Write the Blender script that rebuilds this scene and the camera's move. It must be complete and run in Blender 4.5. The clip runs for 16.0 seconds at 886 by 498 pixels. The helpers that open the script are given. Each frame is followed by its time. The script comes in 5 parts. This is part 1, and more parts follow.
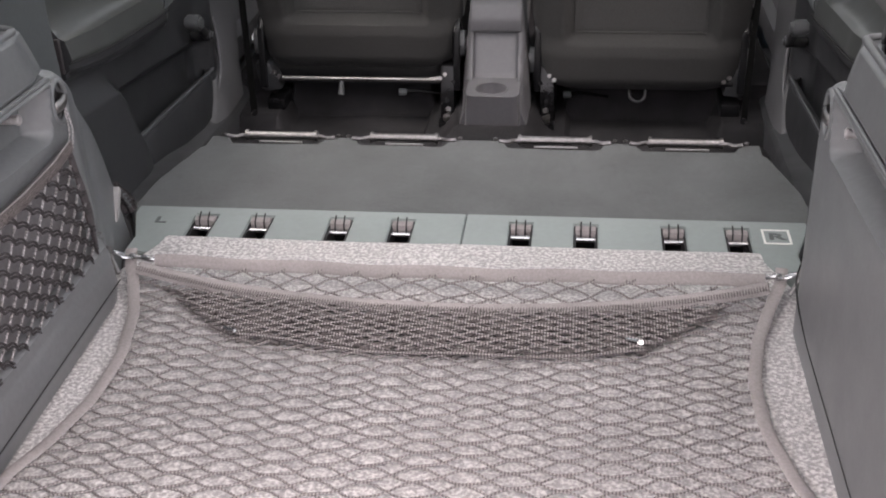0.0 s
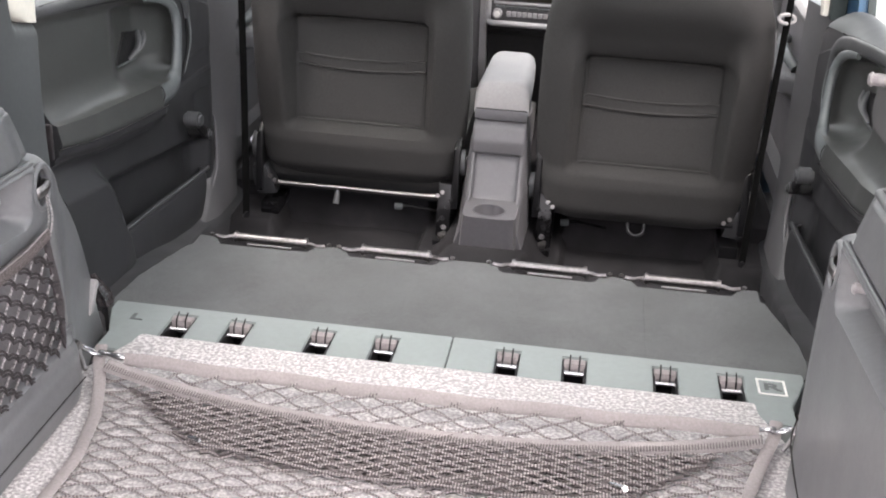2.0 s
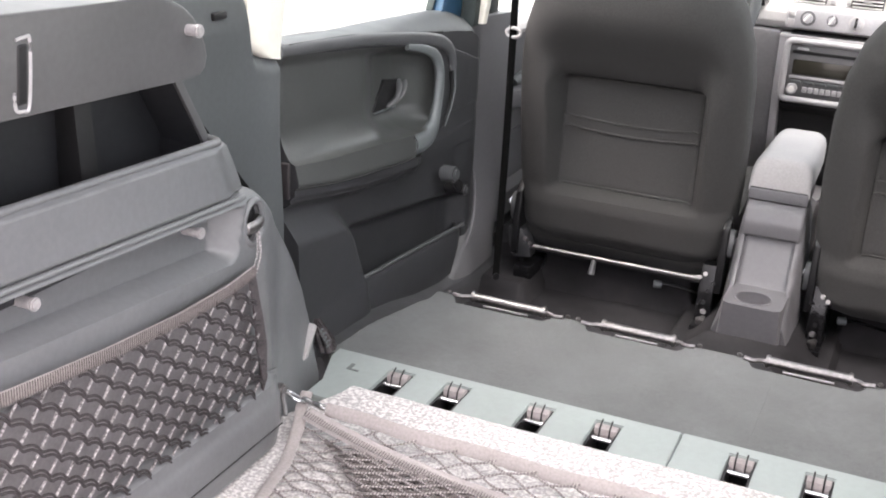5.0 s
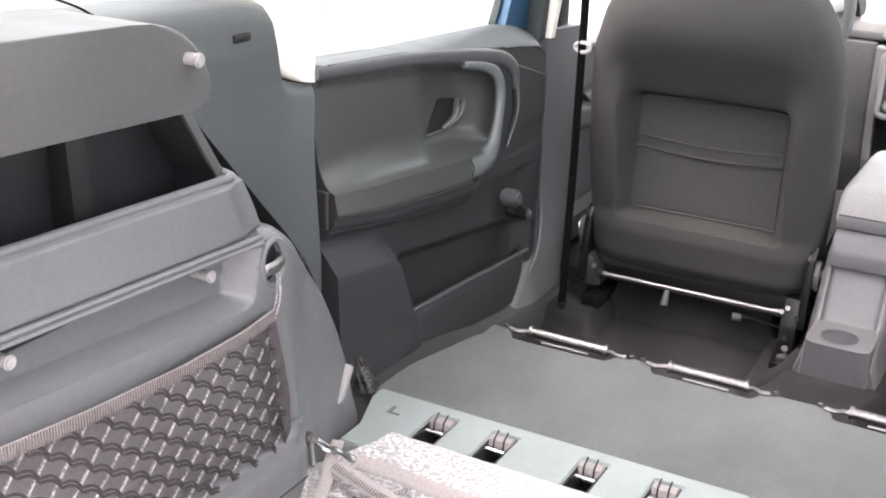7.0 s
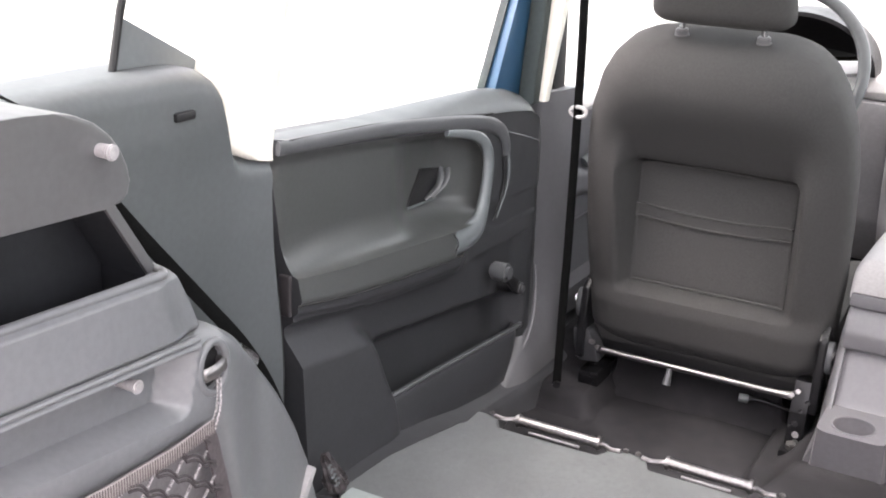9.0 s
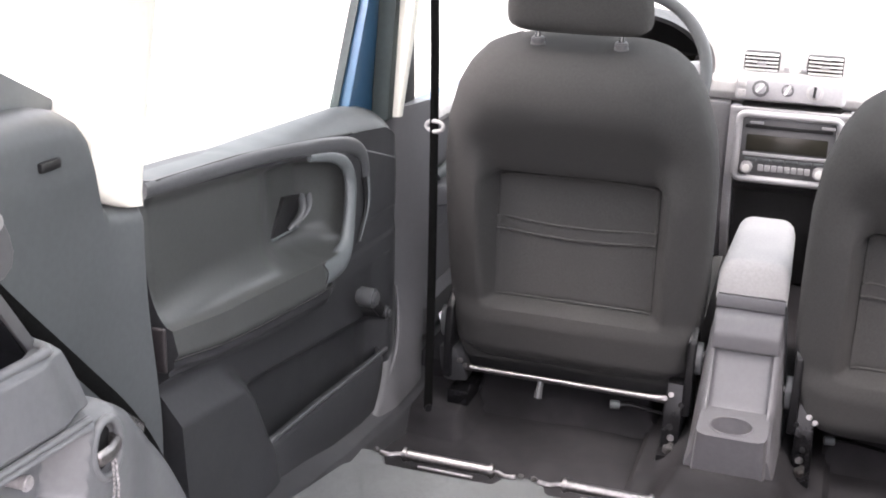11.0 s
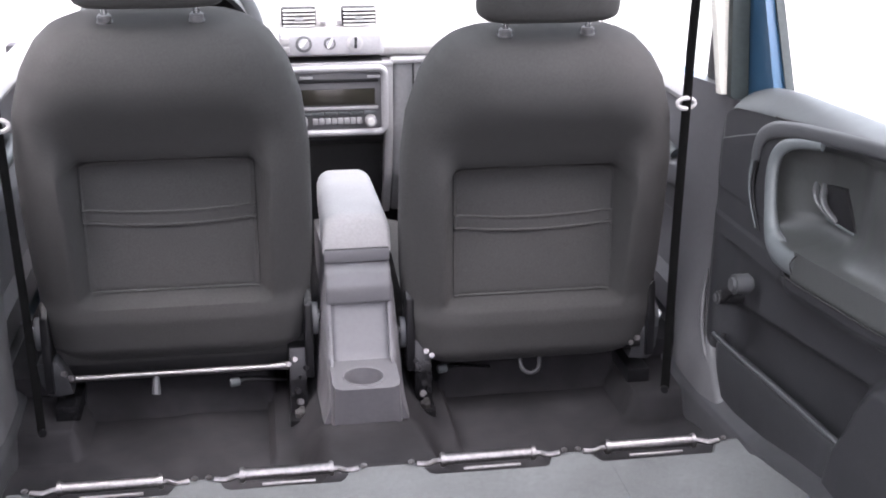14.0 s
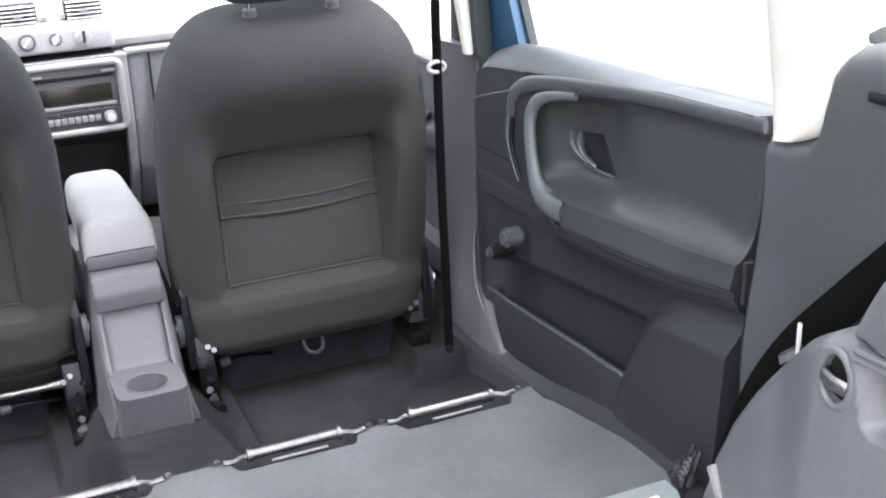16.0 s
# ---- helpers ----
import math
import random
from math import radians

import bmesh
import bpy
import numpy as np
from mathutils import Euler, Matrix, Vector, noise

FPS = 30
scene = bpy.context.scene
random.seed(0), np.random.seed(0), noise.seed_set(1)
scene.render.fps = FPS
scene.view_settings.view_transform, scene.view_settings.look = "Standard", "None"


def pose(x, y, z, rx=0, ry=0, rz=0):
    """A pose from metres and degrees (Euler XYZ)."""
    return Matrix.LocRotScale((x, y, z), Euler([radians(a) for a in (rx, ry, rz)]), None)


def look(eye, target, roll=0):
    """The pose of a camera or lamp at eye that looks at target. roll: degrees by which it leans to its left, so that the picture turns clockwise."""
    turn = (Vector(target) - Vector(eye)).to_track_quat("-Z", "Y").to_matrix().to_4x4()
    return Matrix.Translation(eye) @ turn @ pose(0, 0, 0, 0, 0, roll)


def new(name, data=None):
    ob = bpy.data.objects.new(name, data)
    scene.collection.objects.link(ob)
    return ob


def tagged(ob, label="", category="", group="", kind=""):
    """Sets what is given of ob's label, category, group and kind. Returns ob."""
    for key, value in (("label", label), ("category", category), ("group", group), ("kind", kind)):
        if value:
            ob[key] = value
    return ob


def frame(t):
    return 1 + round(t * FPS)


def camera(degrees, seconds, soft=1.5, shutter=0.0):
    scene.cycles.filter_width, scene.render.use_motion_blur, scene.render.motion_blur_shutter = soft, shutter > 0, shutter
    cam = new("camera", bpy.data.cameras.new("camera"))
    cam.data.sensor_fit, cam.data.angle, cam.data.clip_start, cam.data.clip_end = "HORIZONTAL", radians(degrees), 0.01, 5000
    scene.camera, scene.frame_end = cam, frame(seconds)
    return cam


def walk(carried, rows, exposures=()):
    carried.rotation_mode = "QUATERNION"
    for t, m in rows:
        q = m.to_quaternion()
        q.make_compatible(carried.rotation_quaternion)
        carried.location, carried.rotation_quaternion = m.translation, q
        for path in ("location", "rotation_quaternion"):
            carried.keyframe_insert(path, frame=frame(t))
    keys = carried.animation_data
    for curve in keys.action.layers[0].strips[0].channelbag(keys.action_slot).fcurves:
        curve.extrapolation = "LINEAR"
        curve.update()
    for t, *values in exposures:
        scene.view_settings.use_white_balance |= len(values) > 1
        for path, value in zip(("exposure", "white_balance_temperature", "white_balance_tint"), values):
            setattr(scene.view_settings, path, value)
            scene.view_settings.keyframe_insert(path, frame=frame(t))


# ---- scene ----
PATH = [
    (0, (0.2013, -2.2225, 0.9818), (-0.0200, -0.4883, 0.0104), -1.83),
    (0.5, (0.2007, -2.2056, 0.9762), (-0.0140, -0.4483, 0.0457), -1.22),
    (1, (0.2010, -2.1892, 0.9714), (-0.0045, -0.4038, 0.0938), 0.02),
    (1.5, (0.1981, -2.1729, 0.9645), (-0.0024, -0.3629, 0.1377), 1.55),
    (2, (0.1944, -2.1587, 0.9594), (-0.0204, -0.3356, 0.1657), 3.13),
    (2.5, (0.2050, -2.1455, 0.9538), (-0.0795, -0.3229, 0.1808), 3.84),
    (3, (0.2172, -2.1327, 0.9469), (-0.1813, -0.3234, 0.1936), 4.09),
    (3.5, (0.2454, -2.1082, 0.9355), (-0.2832, -0.3227, 0.2058), 3.70),
    (4, (0.2870, -2.0740, 0.9201), (-0.3600, -0.3156, 0.2205), 2.94),
    (6.5, (0.2479, -1.8772, 0.9027), (-0.5414, -0.1873, 0.1808), 3.07),
    (7, (0.2756, -1.8278, 0.9095), (-0.5931, -0.1725, 0.1986), 2.25),
    (7.5, (0.3147, -1.7711, 0.9243), (-0.6371, -0.1568, 0.2256), 1.50),
    (8, (0.3277, -1.7157, 0.9301), (-0.6633, -0.1159, 0.2529), 1.36),
    (8.5, (0.2975, -1.6786, 0.9250), (-0.6622, -0.0523, 0.2662), 1.92),
    (11, (0.0987, -1.6059, 0.9310), (-0.5012, 0.1931, 0.2956), 1.62),
    (11.5, (0.0542, -1.6019, 0.9351), (-0.4022, 0.2403, 0.3044), 1.90),
    (12, (-0.0026, -1.6025, 0.9430), (-0.2842, 0.2733, 0.3090), 2.20),
    (12.5, (-0.0696, -1.6004, 0.9484), (-0.1774, 0.2884, 0.2997), 2.32),
    (13, (-0.1173, -1.5997, 0.9464), (-0.0680, 0.2865, 0.2830), 1.81),
    (13.5, (-0.1371, -1.5922, 0.9383), (0.0305, 0.2838, 0.2656), 1.01),
    (14, (-0.1681, -1.5796, 0.9382), (0.1275, 0.2745, 0.2491), 0.25),
    (14.5, (-0.1950, -1.5657, 0.9377), (0.2179, 0.2607, 0.2349), -0.27),
    (15, (-0.1951, -1.5559, 0.9429), (0.3153, 0.2383, 0.2216), -1.27),
    (15.5, (-0.2151, -1.5460, 0.9478), (0.4018, 0.2080, 0.2111), -1.84),
    (16, (-0.2280, -1.5442, 0.9455), (0.4899, 0.1680, 0.2019), -2.32),
]
cam = camera(41.5, 16.0, soft=1.9)
walk(cam, [(t, look(eye, target, roll)) for t, eye, target, roll in PATH], exposures=((0.0, 2.48, 6900, 22), (2.5, 3.2, 6900, 21), (3.7, 3.25, 6900, 21), (7.0, 3.55, 6900, 22), (8.5, 3.65, 6900, 23), (11.0, 3.5, 6800, 24), (13.5, 3.45, 6450, 26), (16.0, 3.5, 6350, 20)))

# ---- world and light: bright overcast sky ----
world = bpy.data.worlds.new("sky")
scene.world = world
world.use_nodes = True
wn = world.node_tree
sky = wn.nodes.new("ShaderNodeTexSky")
sky.sky_type = "NISHITA"
sky.sun_disc = False
sky.sun_elevation = radians(57)
sky.sun_rotation = radians(239)
sky.dust_density = 4.0
grey = wn.nodes.new("ShaderNodeHueSaturation")
grey.inputs["Saturation"].default_value = 0.25
wn.links.new(sky.outputs[0], grey.inputs["Color"])
# overcast: the zenith brighter than the horizon
way = wn.nodes.new("ShaderNodeTexCoord")
split = wn.nodes.new("ShaderNodeSeparateXYZ")
wn.links.new(way.outputs["Generated"], split.inputs[0])
rise = wn.nodes.new("ShaderNodeMapRange")
rise.inputs[1].default_value, rise.inputs[2].default_value = 0.0, 1.0
rise.inputs[3].default_value, rise.inputs[4].default_value = 0.85, 1.2
wn.links.new(split.outputs["Z"], rise.inputs[0])
cloud = wn.nodes.new("ShaderNodeVectorMath")
cloud.operation = "SCALE"
wn.links.new(grey.outputs[0], cloud.inputs[0])
# the clouds grow brighter towards the sun's side
side = wn.nodes.new("ShaderNodeMapRange")
side.inputs[1].default_value, side.inputs[2].default_value = -1.0, 1.0
side.inputs[3].default_value, side.inputs[4].default_value = 0.5, 1.5
wn.links.new(split.outputs["X"], side.inputs[0])
both = wn.nodes.new("ShaderNodeMath")
both.operation = "MULTIPLY"
wn.links.new(rise.outputs[0], both.inputs[0])
wn.links.new(side.outputs[0], both.inputs[1])
wn.links.new(both.outputs[0], cloud.inputs["Scale"])
wn.links.new(cloud.outputs[0], wn.nodes["Background"].inputs[0])
wn.nodes["Background"].inputs[1].default_value = 0.13
sun_data = bpy.data.lights.new("sun", "SUN")
sun_data.energy = 0.9
sun_data.angle = radians(50)
sun_data.color = (1.0, 0.96, 0.9)
sun = new("sun", sun_data)
sun.matrix_world = look((1.0, -0.6, 1.8), (0, 0, 0))


# ---- helpers for meshes and materials ----
def mat(name, color, rough=0.6, metal=0.0, scale=60.0, var=0.12, fine=900.0, bump=0.15, big=6.0, bigvar=0.08, sheen=0.0, bdist=0.001, spec=0.5):
    """A surface with grain at a fine scale, mottling at a medium scale and slow unevenness."""
    m = bpy.data.materials.new(name)
    m.use_nodes = True
    nt = m.node_tree
    b = nt.nodes["Principled BSDF"]
    co = nt.nodes.new("ShaderNodeTexCoord")

    def tex(s, d=4):
        n = nt.nodes.new("ShaderNodeTexNoise")
        n.inputs["Scale"].default_value = s
        n.inputs["Detail"].default_value = d
        nt.links.new(co.outputs["Object"], n.inputs["Vector"])
        return n

    def ramp(n, lo, hi, a=0.35, c=0.65):
        r = nt.nodes.new("ShaderNodeMapRange")
        r.inputs[1].default_value, r.inputs[2].default_value = a, c
        r.inputs[3].default_value, r.inputs[4].default_value = lo, hi
        nt.links.new(n.outputs["Fac"], r.inputs[0])
        return r

    n1, n2, n3 = tex(scale), tex(big), tex(fine, 2)
    mul = nt.nodes.new("ShaderNodeMath")
    mul.operation = "MULTIPLY"
    nt.links.new(ramp(n1, 1 - var, 1 + var).outputs[0], mul.inputs[0])
    nt.links.new(ramp(n2, 1 - bigvar, 1 + bigvar).outputs[0], mul.inputs[1])
    sc = nt.nodes.new("ShaderNodeVectorMath")
    sc.operation = "SCALE"
    sc.inputs[0].default_value = color
    nt.links.new(mul.outputs[0], sc.inputs["Scale"])
    nt.links.new(sc.outputs[0], b.inputs["Base Color"])
    nt.links.new(ramp(n2, max(0.29, rough - 0.07) if rough > 0.28 else max(0.05, rough - 0.04), min(1, rough + 0.07)).outputs[0], b.inputs["Roughness"])
    b.inputs["Metallic"].default_value = metal
    b.inputs["Specular IOR Level"].default_value = spec
    if sheen:
        b.inputs["Sheen Weight"].default_value = sheen
    if bump:
        bp = nt.nodes.new("ShaderNodeBump")
        bp.inputs["Strength"].default_value = bump
        bp.inputs["Distance"].default_value = bdist
        nt.links.new(n3.outputs["Fac"], bp.inputs["Height"])
        nt.links.new(bp.outputs[0], b.inputs["Normal"])
    return m


def speckled(name, dark, light, scale):
    m = mat(name, light, 0.95, scale=scale, var=0.2, fine=scale * 2, bump=0.9, bigvar=0.07, bdist=0.003, sheen=0.2)
    nt = m.node_tree
    b = nt.nodes["Principled BSDF"]
    src = b.inputs["Base Color"].links[0].from_socket
    co = nt.nodes["Texture Coordinate"]
    v = nt.nodes.new("ShaderNodeTexNoise")
    v.inputs["Scale"].default_value = scale
    v.inputs["Detail"].default_value = 3
    nt.links.new(co.outputs["Object"], v.inputs["Vector"])
    r = nt.nodes.new("ShaderNodeMapRange")
    r.inputs[1].default_value, r.inputs[2].default_value = 0.40, 0.60
    nt.links.new(v.outputs["Fac"], r.inputs[0])
    mx = nt.nodes.new("ShaderNodeMix")
    mx.data_type = "RGBA"
    mx.inputs[6].default_value = (*dark, 1)
    nt.links.new(r.outputs[0], mx.inputs[0])
    nt.links.new(src, mx.inputs[7])
    nt.links.new(mx.outputs[2], b.inputs["Base Color"])
    return m


def twisted(m, dark, axis="X", period=0.0046):
    """Alternating dark and pale turns along a cord."""
    nt = m.node_tree
    b = nt.nodes["Principled BSDF"]
    src = b.inputs["Base Color"].links[0].from_socket
    w = nt.nodes.new("ShaderNodeTexWave")
    w.bands_direction = axis
    w.inputs["Scale"].default_value = 0.314 / period
    w.inputs["Distortion"].default_value = 1.2
    w.inputs["Detail Scale"].default_value = 40.0
    nt.links.new(nt.nodes["Texture Coordinate"].outputs["Object"], w.inputs["Vector"])
    mx = nt.nodes.new("ShaderNodeMix")
    mx.data_type = "RGBA"
    mx.inputs[6].default_value = (*dark, 1)
    nt.links.new(w.outputs["Fac"], mx.inputs[0])
    nt.links.new(src, mx.inputs[7])
    nt.links.new(mx.outputs[2], b.inputs["Base Color"])
    return m


def glass(name, tint=(0.9, 0.95, 0.93)):
    m = bpy.data.materials.new(name)
    m.use_nodes = True
    nt = m.node_tree
    nt.nodes.remove(nt.nodes["Principled BSDF"])
    tr, gl, mx = nt.nodes.new("ShaderNodeBsdfTransparent"), nt.nodes.new("ShaderNodeBsdfGlossy"), nt.nodes.new("ShaderNodeMixShader")
    tr.inputs[0].default_value = (*tint, 1)
    gl.inputs["Roughness"].default_value = 0.02
    mx.inputs[0].default_value = 0.06
    nt.links.new(tr.outputs[0], mx.inputs[1])
    nt.links.new(gl.outputs[0], mx.inputs[2])
    nt.links.new(mx.outputs[0], nt.nodes["Material Output"].inputs[0])
    return m


M_CARGO = speckled("speckled_cargo_carpet", (0.29, 0.278, 0.278), (0.50, 0.484, 0.48), 175)
M_DARKCARPET = mat("dark_needle_carpet", (0.096, 0.102, 0.103), 0.95, scale=140, var=0.07, fine=1300, bump=0.8, bigvar=0.14, sheen=0.1, spec=0.2)
M_WELL = mat("footwell_carpet", (0.027, 0.026, 0.028), 0.9, scale=25, var=0.1, fine=1400, bump=0.4, bigvar=0.3, spec=0.15)
M_SIDE = mat("grey_grained_plastic", (0.128, 0.133, 0.139), 0.37, scale=120, var=0.05, fine=700, bump=0.05, bigvar=0.05)
M_QUARTER = mat("slate_grained_plastic", (0.076, 0.083, 0.086), 0.5, scale=120, var=0.05, fine=700, bump=0.05)
M_SHELF = mat("mid_grey_shelf_plastic", (0.088, 0.089, 0.091), 0.42, scale=120, var=0.05, fine=700, bump=0.05)
M_DOOR = mat("dark_door_plastic", (0.037, 0.038, 0.041), 0.42, scale=120, var=0.06, fine=700, bump=0.05, spec=0.35)
M_INSERT = mat("padded_door_vinyl", (0.052, 0.055, 0.054), 0.38, scale=150, var=0.06, fine=600, bump=0.03, spec=0.6)
M_BEZEL = mat("satin_grey_trim", (0.12, 0.133, 0.138), 0.38, scale=120, var=0.04, fine=1500, bump=0.08)
M_LINER = mat("black_bin_liner", (0.022, 0.023, 0.026), 0.5, scale=90, var=0.08, fine=1500, bump=0.15, spec=0.3)
M_SEAL = mat("dark_green_grey_rubber", (0.035, 0.045, 0.045), 0.7, scale=120, var=0.08, fine=1500, bump=0.1, spec=0.25)
M_CAP = mat("slate_sill_cap", (0.052, 0.058, 0.060), 0.48, scale=120, var=0.05, fine=700, bump=0.04)
M_DOORTRIM = mat("grey_door_trim_plastic", (0.075, 0.078, 0.082), 0.36, scale=120, var=0.05, fine=1500, bump=0.12)
M_PLUM = mat("dull_plum_plastic", (0.03, 0.026, 0.028), 0.5, scale=120, var=0.08, fine=1500, bump=0.15)
M_BLACK = mat("black_plastic", (0.014, 0.014, 0.015), 0.45, scale=120, var=0.1, fine=1500, bump=0.15, spec=0.35)
M_BMETAL = mat("black_painted_steel", (0.008, 0.008, 0.009), 0.28, 0.0, scale=80, var=0.2, fine=700, bump=0.1, spec=0.3)
M_SEAT = mat("charcoal_seat_cloth", (0.043, 0.0425, 0.042), 0.85, scale=260, var=0.08, fine=1500, bump=0.6, bigvar=0.06, spec=0.2, sheen=0.03)
M_SEATPANEL = mat("woven_backrest_panel", (0.055, 0.0545, 0.054), 0.95, scale=420, var=0.1, fine=2200, bump=0.7, bigvar=0.05, spec=0.2)
M_WELT = mat("charcoal_welt_cord", (0.046, 0.045, 0.044), 0.8, scale=300, var=0.1)
M_SEAM = mat("dark_seam_thread", (0.02, 0.02, 0.02), 0.9)
M_STRIP = mat("pale_grey_plastic", (0.225, 0.256, 0.251), 0.5, scale=90, var=0.03, fine=1400, bump=0.1, bigvar=0.05)
M_CREAM = mat("cream_pillar_trim", (0.72, 0.70, 0.63), 0.7, scale=100, var=0.03, fine=1200, bump=0.15)
M_LILAC = mat("grey_lilac_pillar_trim", (0.12, 0.119, 0.125), 0.36, scale=90, var=0.03, fine=500, bump=0.0)
M_SILL = mat("dark_satin_sill_plastic", (0.062, 0.063, 0.067), 0.36, scale=90, var=0.05, fine=500, bump=0.0)
M_STEEL = mat("zinc_plated_steel", (0.25, 0.24, 0.24), 0.42, 1.0, scale=150, var=0.15, fine=600, bump=0.05)
M_PEG = mat("dull_zinc_pin", (0.40, 0.385, 0.39), 0.5, 0.35, scale=150, var=0.12, fine=600, bump=0.05)
M_CHROME = mat("polished_steel", (0.58, 0.58, 0.59), 0.2, 1.0, scale=150, var=0.06, fine=600, bump=0.02)
M_BLUE = mat("blue_car_paint", (0.022, 0.072, 0.135), 0.3, 0.1, scale=200, var=0.05, fine=900, bump=0.02)
M_BELT = mat("black_belt_webbing", (0.005, 0.005, 0.005), 0.85, scale=500, var=0.3, fine=1500, bump=0.5, spec=0.05)
M_TAPE = mat("taupe_binding_tape", (0.26, 0.237, 0.235), 0.85, scale=260, var=0.1, fine=1200, bump=0.4)
M_CORD = twisted(mat("brown_grey_net_cord", (0.29, 0.265, 0.26), 0.85, scale=400, var=0.3, fine=900, bump=0.6), (0.075, 0.066, 0.066))
M_CORDDARK = mat("dark_elastic_cord", (0.034, 0.029, 0.031), 0.85, scale=420, var=0.4, fine=900, bump=0.6)
M_CORDSIDE = mat("grey_elastic_cord", (0.22, 0.208, 0.212), 0.85, scale=330, var=0.7, fine=700, bump=0.6)
M_GUSSET = mat("dark_mauve_fabric", (0.062, 0.052, 0.055), 0.9, scale=150, var=0.2, fine=900, bump=0.4)
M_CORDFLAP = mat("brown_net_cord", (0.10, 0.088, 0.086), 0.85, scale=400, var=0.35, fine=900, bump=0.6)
M_CONSOLE = mat("mid_grey_console_plastic", (0.112, 0.111, 0.119), 0.45, scale=120, var=0.04, fine=700, bump=0.05)
M_LID = mat("light_grey_armrest_cloth", (0.32, 0.312, 0.314), 0.9, scale=200, var=0.05, fine=1400, bump=0.15)
M_DASH = mat("light_grey_dash_plastic", (0.50, 0.49, 0.485), 0.55, scale=120, var=0.04, fine=1400, bump=0.15)
M_DASHLOW = mat("dark_grey_dash_plastic", (0.17, 0.168, 0.175), 0.5, scale=120, var=0.05, fine=1400, bump=0.15)
M_DASHMID = mat("mid_grey_dash_plastic", (0.26, 0.258, 0.265), 0.5, scale=120, var=0.05, fine=1400, bump=0.15)
M_SCREEN = mat("radio_display", (0.03, 0.028, 0.022), 0.15, scale=30, var=0.05, bump=0.0)
M_SILVER = mat("silver_painted_plastic", (0.42, 0.415, 0.425), 0.35, 0.3, scale=150, var=0.04, fine=1400, bump=0.05)
M_FASCIA = mat("grey_radio_fascia", (0.13, 0.128, 0.132), 0.4, 0.1, scale=150, var=0.04, fine=1400, bump=0.05)
M_FOIL = mat("crumpled_printed_plastic", (0.055, 0.048, 0.05), 0.25, 0.4, scale=70, var=0.6, fine=120, bump=0.8, bdist=0.004)
M_WHITE = mat("white_plastic", (0.75, 0.74, 0.72), 0.4, scale=100, var=0.03)
M_MARK = mat("dark_moulded_mark", (0.10, 0.108, 0.108), 0.6, scale=100, var=0.05)
M_HEAD = mat("pale_headliner_cloth", (0.6, 0.59, 0.56), 0.95, scale=150, var=0.05, fine=900, bump=0.3)
M_GROUND = mat("pale_concrete_paving", (0.24, 0.235, 0.225), 0.9, scale=12, var=0.15, fine=200, bump=0.4, big=0.6, bigvar=0.15, bdist=0.004)
M_NETBACK = mat("dark_net_backing", (0.165, 0.157, 0.163), 0.75, scale=200, var=0.1, fine=900, bump=0.3)
M_GLASS = glass("window_glass")
# tint set by how much light the added roof pane lets down
M_TINTED = glass("light_tuned_roof_glass", (0.50, 0.53, 0.53))

SIDE = [1.0]          # 1 builds as drawn (for the driver's side, x < 0); -1 mirrors it across the car
ROOT = {}


def thing(name, at, label, category, group="", kind=""):
    e = new(name)
    at = (at[0] * SIDE[0], at[1], at[2])
    e.location = at
    e.empty_display_size = 0.05
    ROOT[e.name] = Vector(at)
    return tagged(e, label, category, group, kind)


def finish(bm, m, smooth):
    if SIDE[0] < 0:
        for v in bm.verts:
            v.co.x = -v.co.x
        bmesh.ops.reverse_faces(bm, faces=bm.faces)
    bmesh.ops.recalc_face_normals(bm, faces=bm.faces)
    me = bpy.data.meshes.new("mesh")
    bm.to_mesh(me)
    bm.free()
    me.materials.append(m)
    for p in me.polygons:
        p.use_smooth = smooth
    return me


def part(name, bm, m, parent, label="", smooth=True, kind=""):
    me = finish(bm, m, smooth)
    root = parent
    while root.parent:
        root = root.parent
    me.transform(Matrix.Translation(-ROOT.get(root.name, Vector())))
    me.name = name
    ob = new(name, me)
    ob.parent = parent
    if smooth:
        me.set_sharp_from_angle(angle=radians(38))
    return tagged(ob, label, "", "", kind)


def solid(name, bm, m, label, category, kind="", group="", smooth=True):
    me = finish(bm, m, smooth)
    me.name = name
    ob = new(name, me)
    if smooth:
        me.set_sharp_from_angle(angle=radians(38))
    return tagged(ob, label, category, group, kind)


def nb():
    return bmesh.new()


def box(bm, lo, hi, bev=0.003, seg=2):
    r = bmesh.ops.create_cube(bm, size=1.0)
    for v in r["verts"]:
        v.co = Vector([lo[i] + (v.co[i] + 0.5) * (hi[i] - lo[i]) for i in range(3)])
    if bev:
        es = list({e for v in r["verts"] for e in v.link_edges})
        bmesh.ops.bevel(bm, geom=es, offset=bev, segments=seg, affect="EDGES", profile=0.6)
    return bm


def prism(bm, pts, axis, a, b, bev=0.003, seg=2):
    """A polygon in the plane across the axis, drawn out from a to b; bevelled."""
    def co(p, q):
        return {"x": (q, p[0], p[1]), "y": (p[0], q, p[1]), "z": (p[0], p[1], q)}[axis]
    va = [bm.verts.new(co(p, a)) for p in pts]
    vb = [bm.verts.new(co(p, b)) for p in pts]
    n = len(pts)
    bm.faces.new(va)
    bm.faces.new(vb[::-1])
    for i in range(n):
        bm.faces.new((va[i], vb[i], vb[(i + 1) % n], va[(i + 1) % n]))
    if bev:
        vs = set(va + vb)
        es = [e for e in bm.edges if e.verts[0] in vs and e.verts[1] in vs]
        bmesh.ops.bevel(bm, geom=es, offset=bev, segments=seg, affect="EDGES", profile=0.6)
    return bm


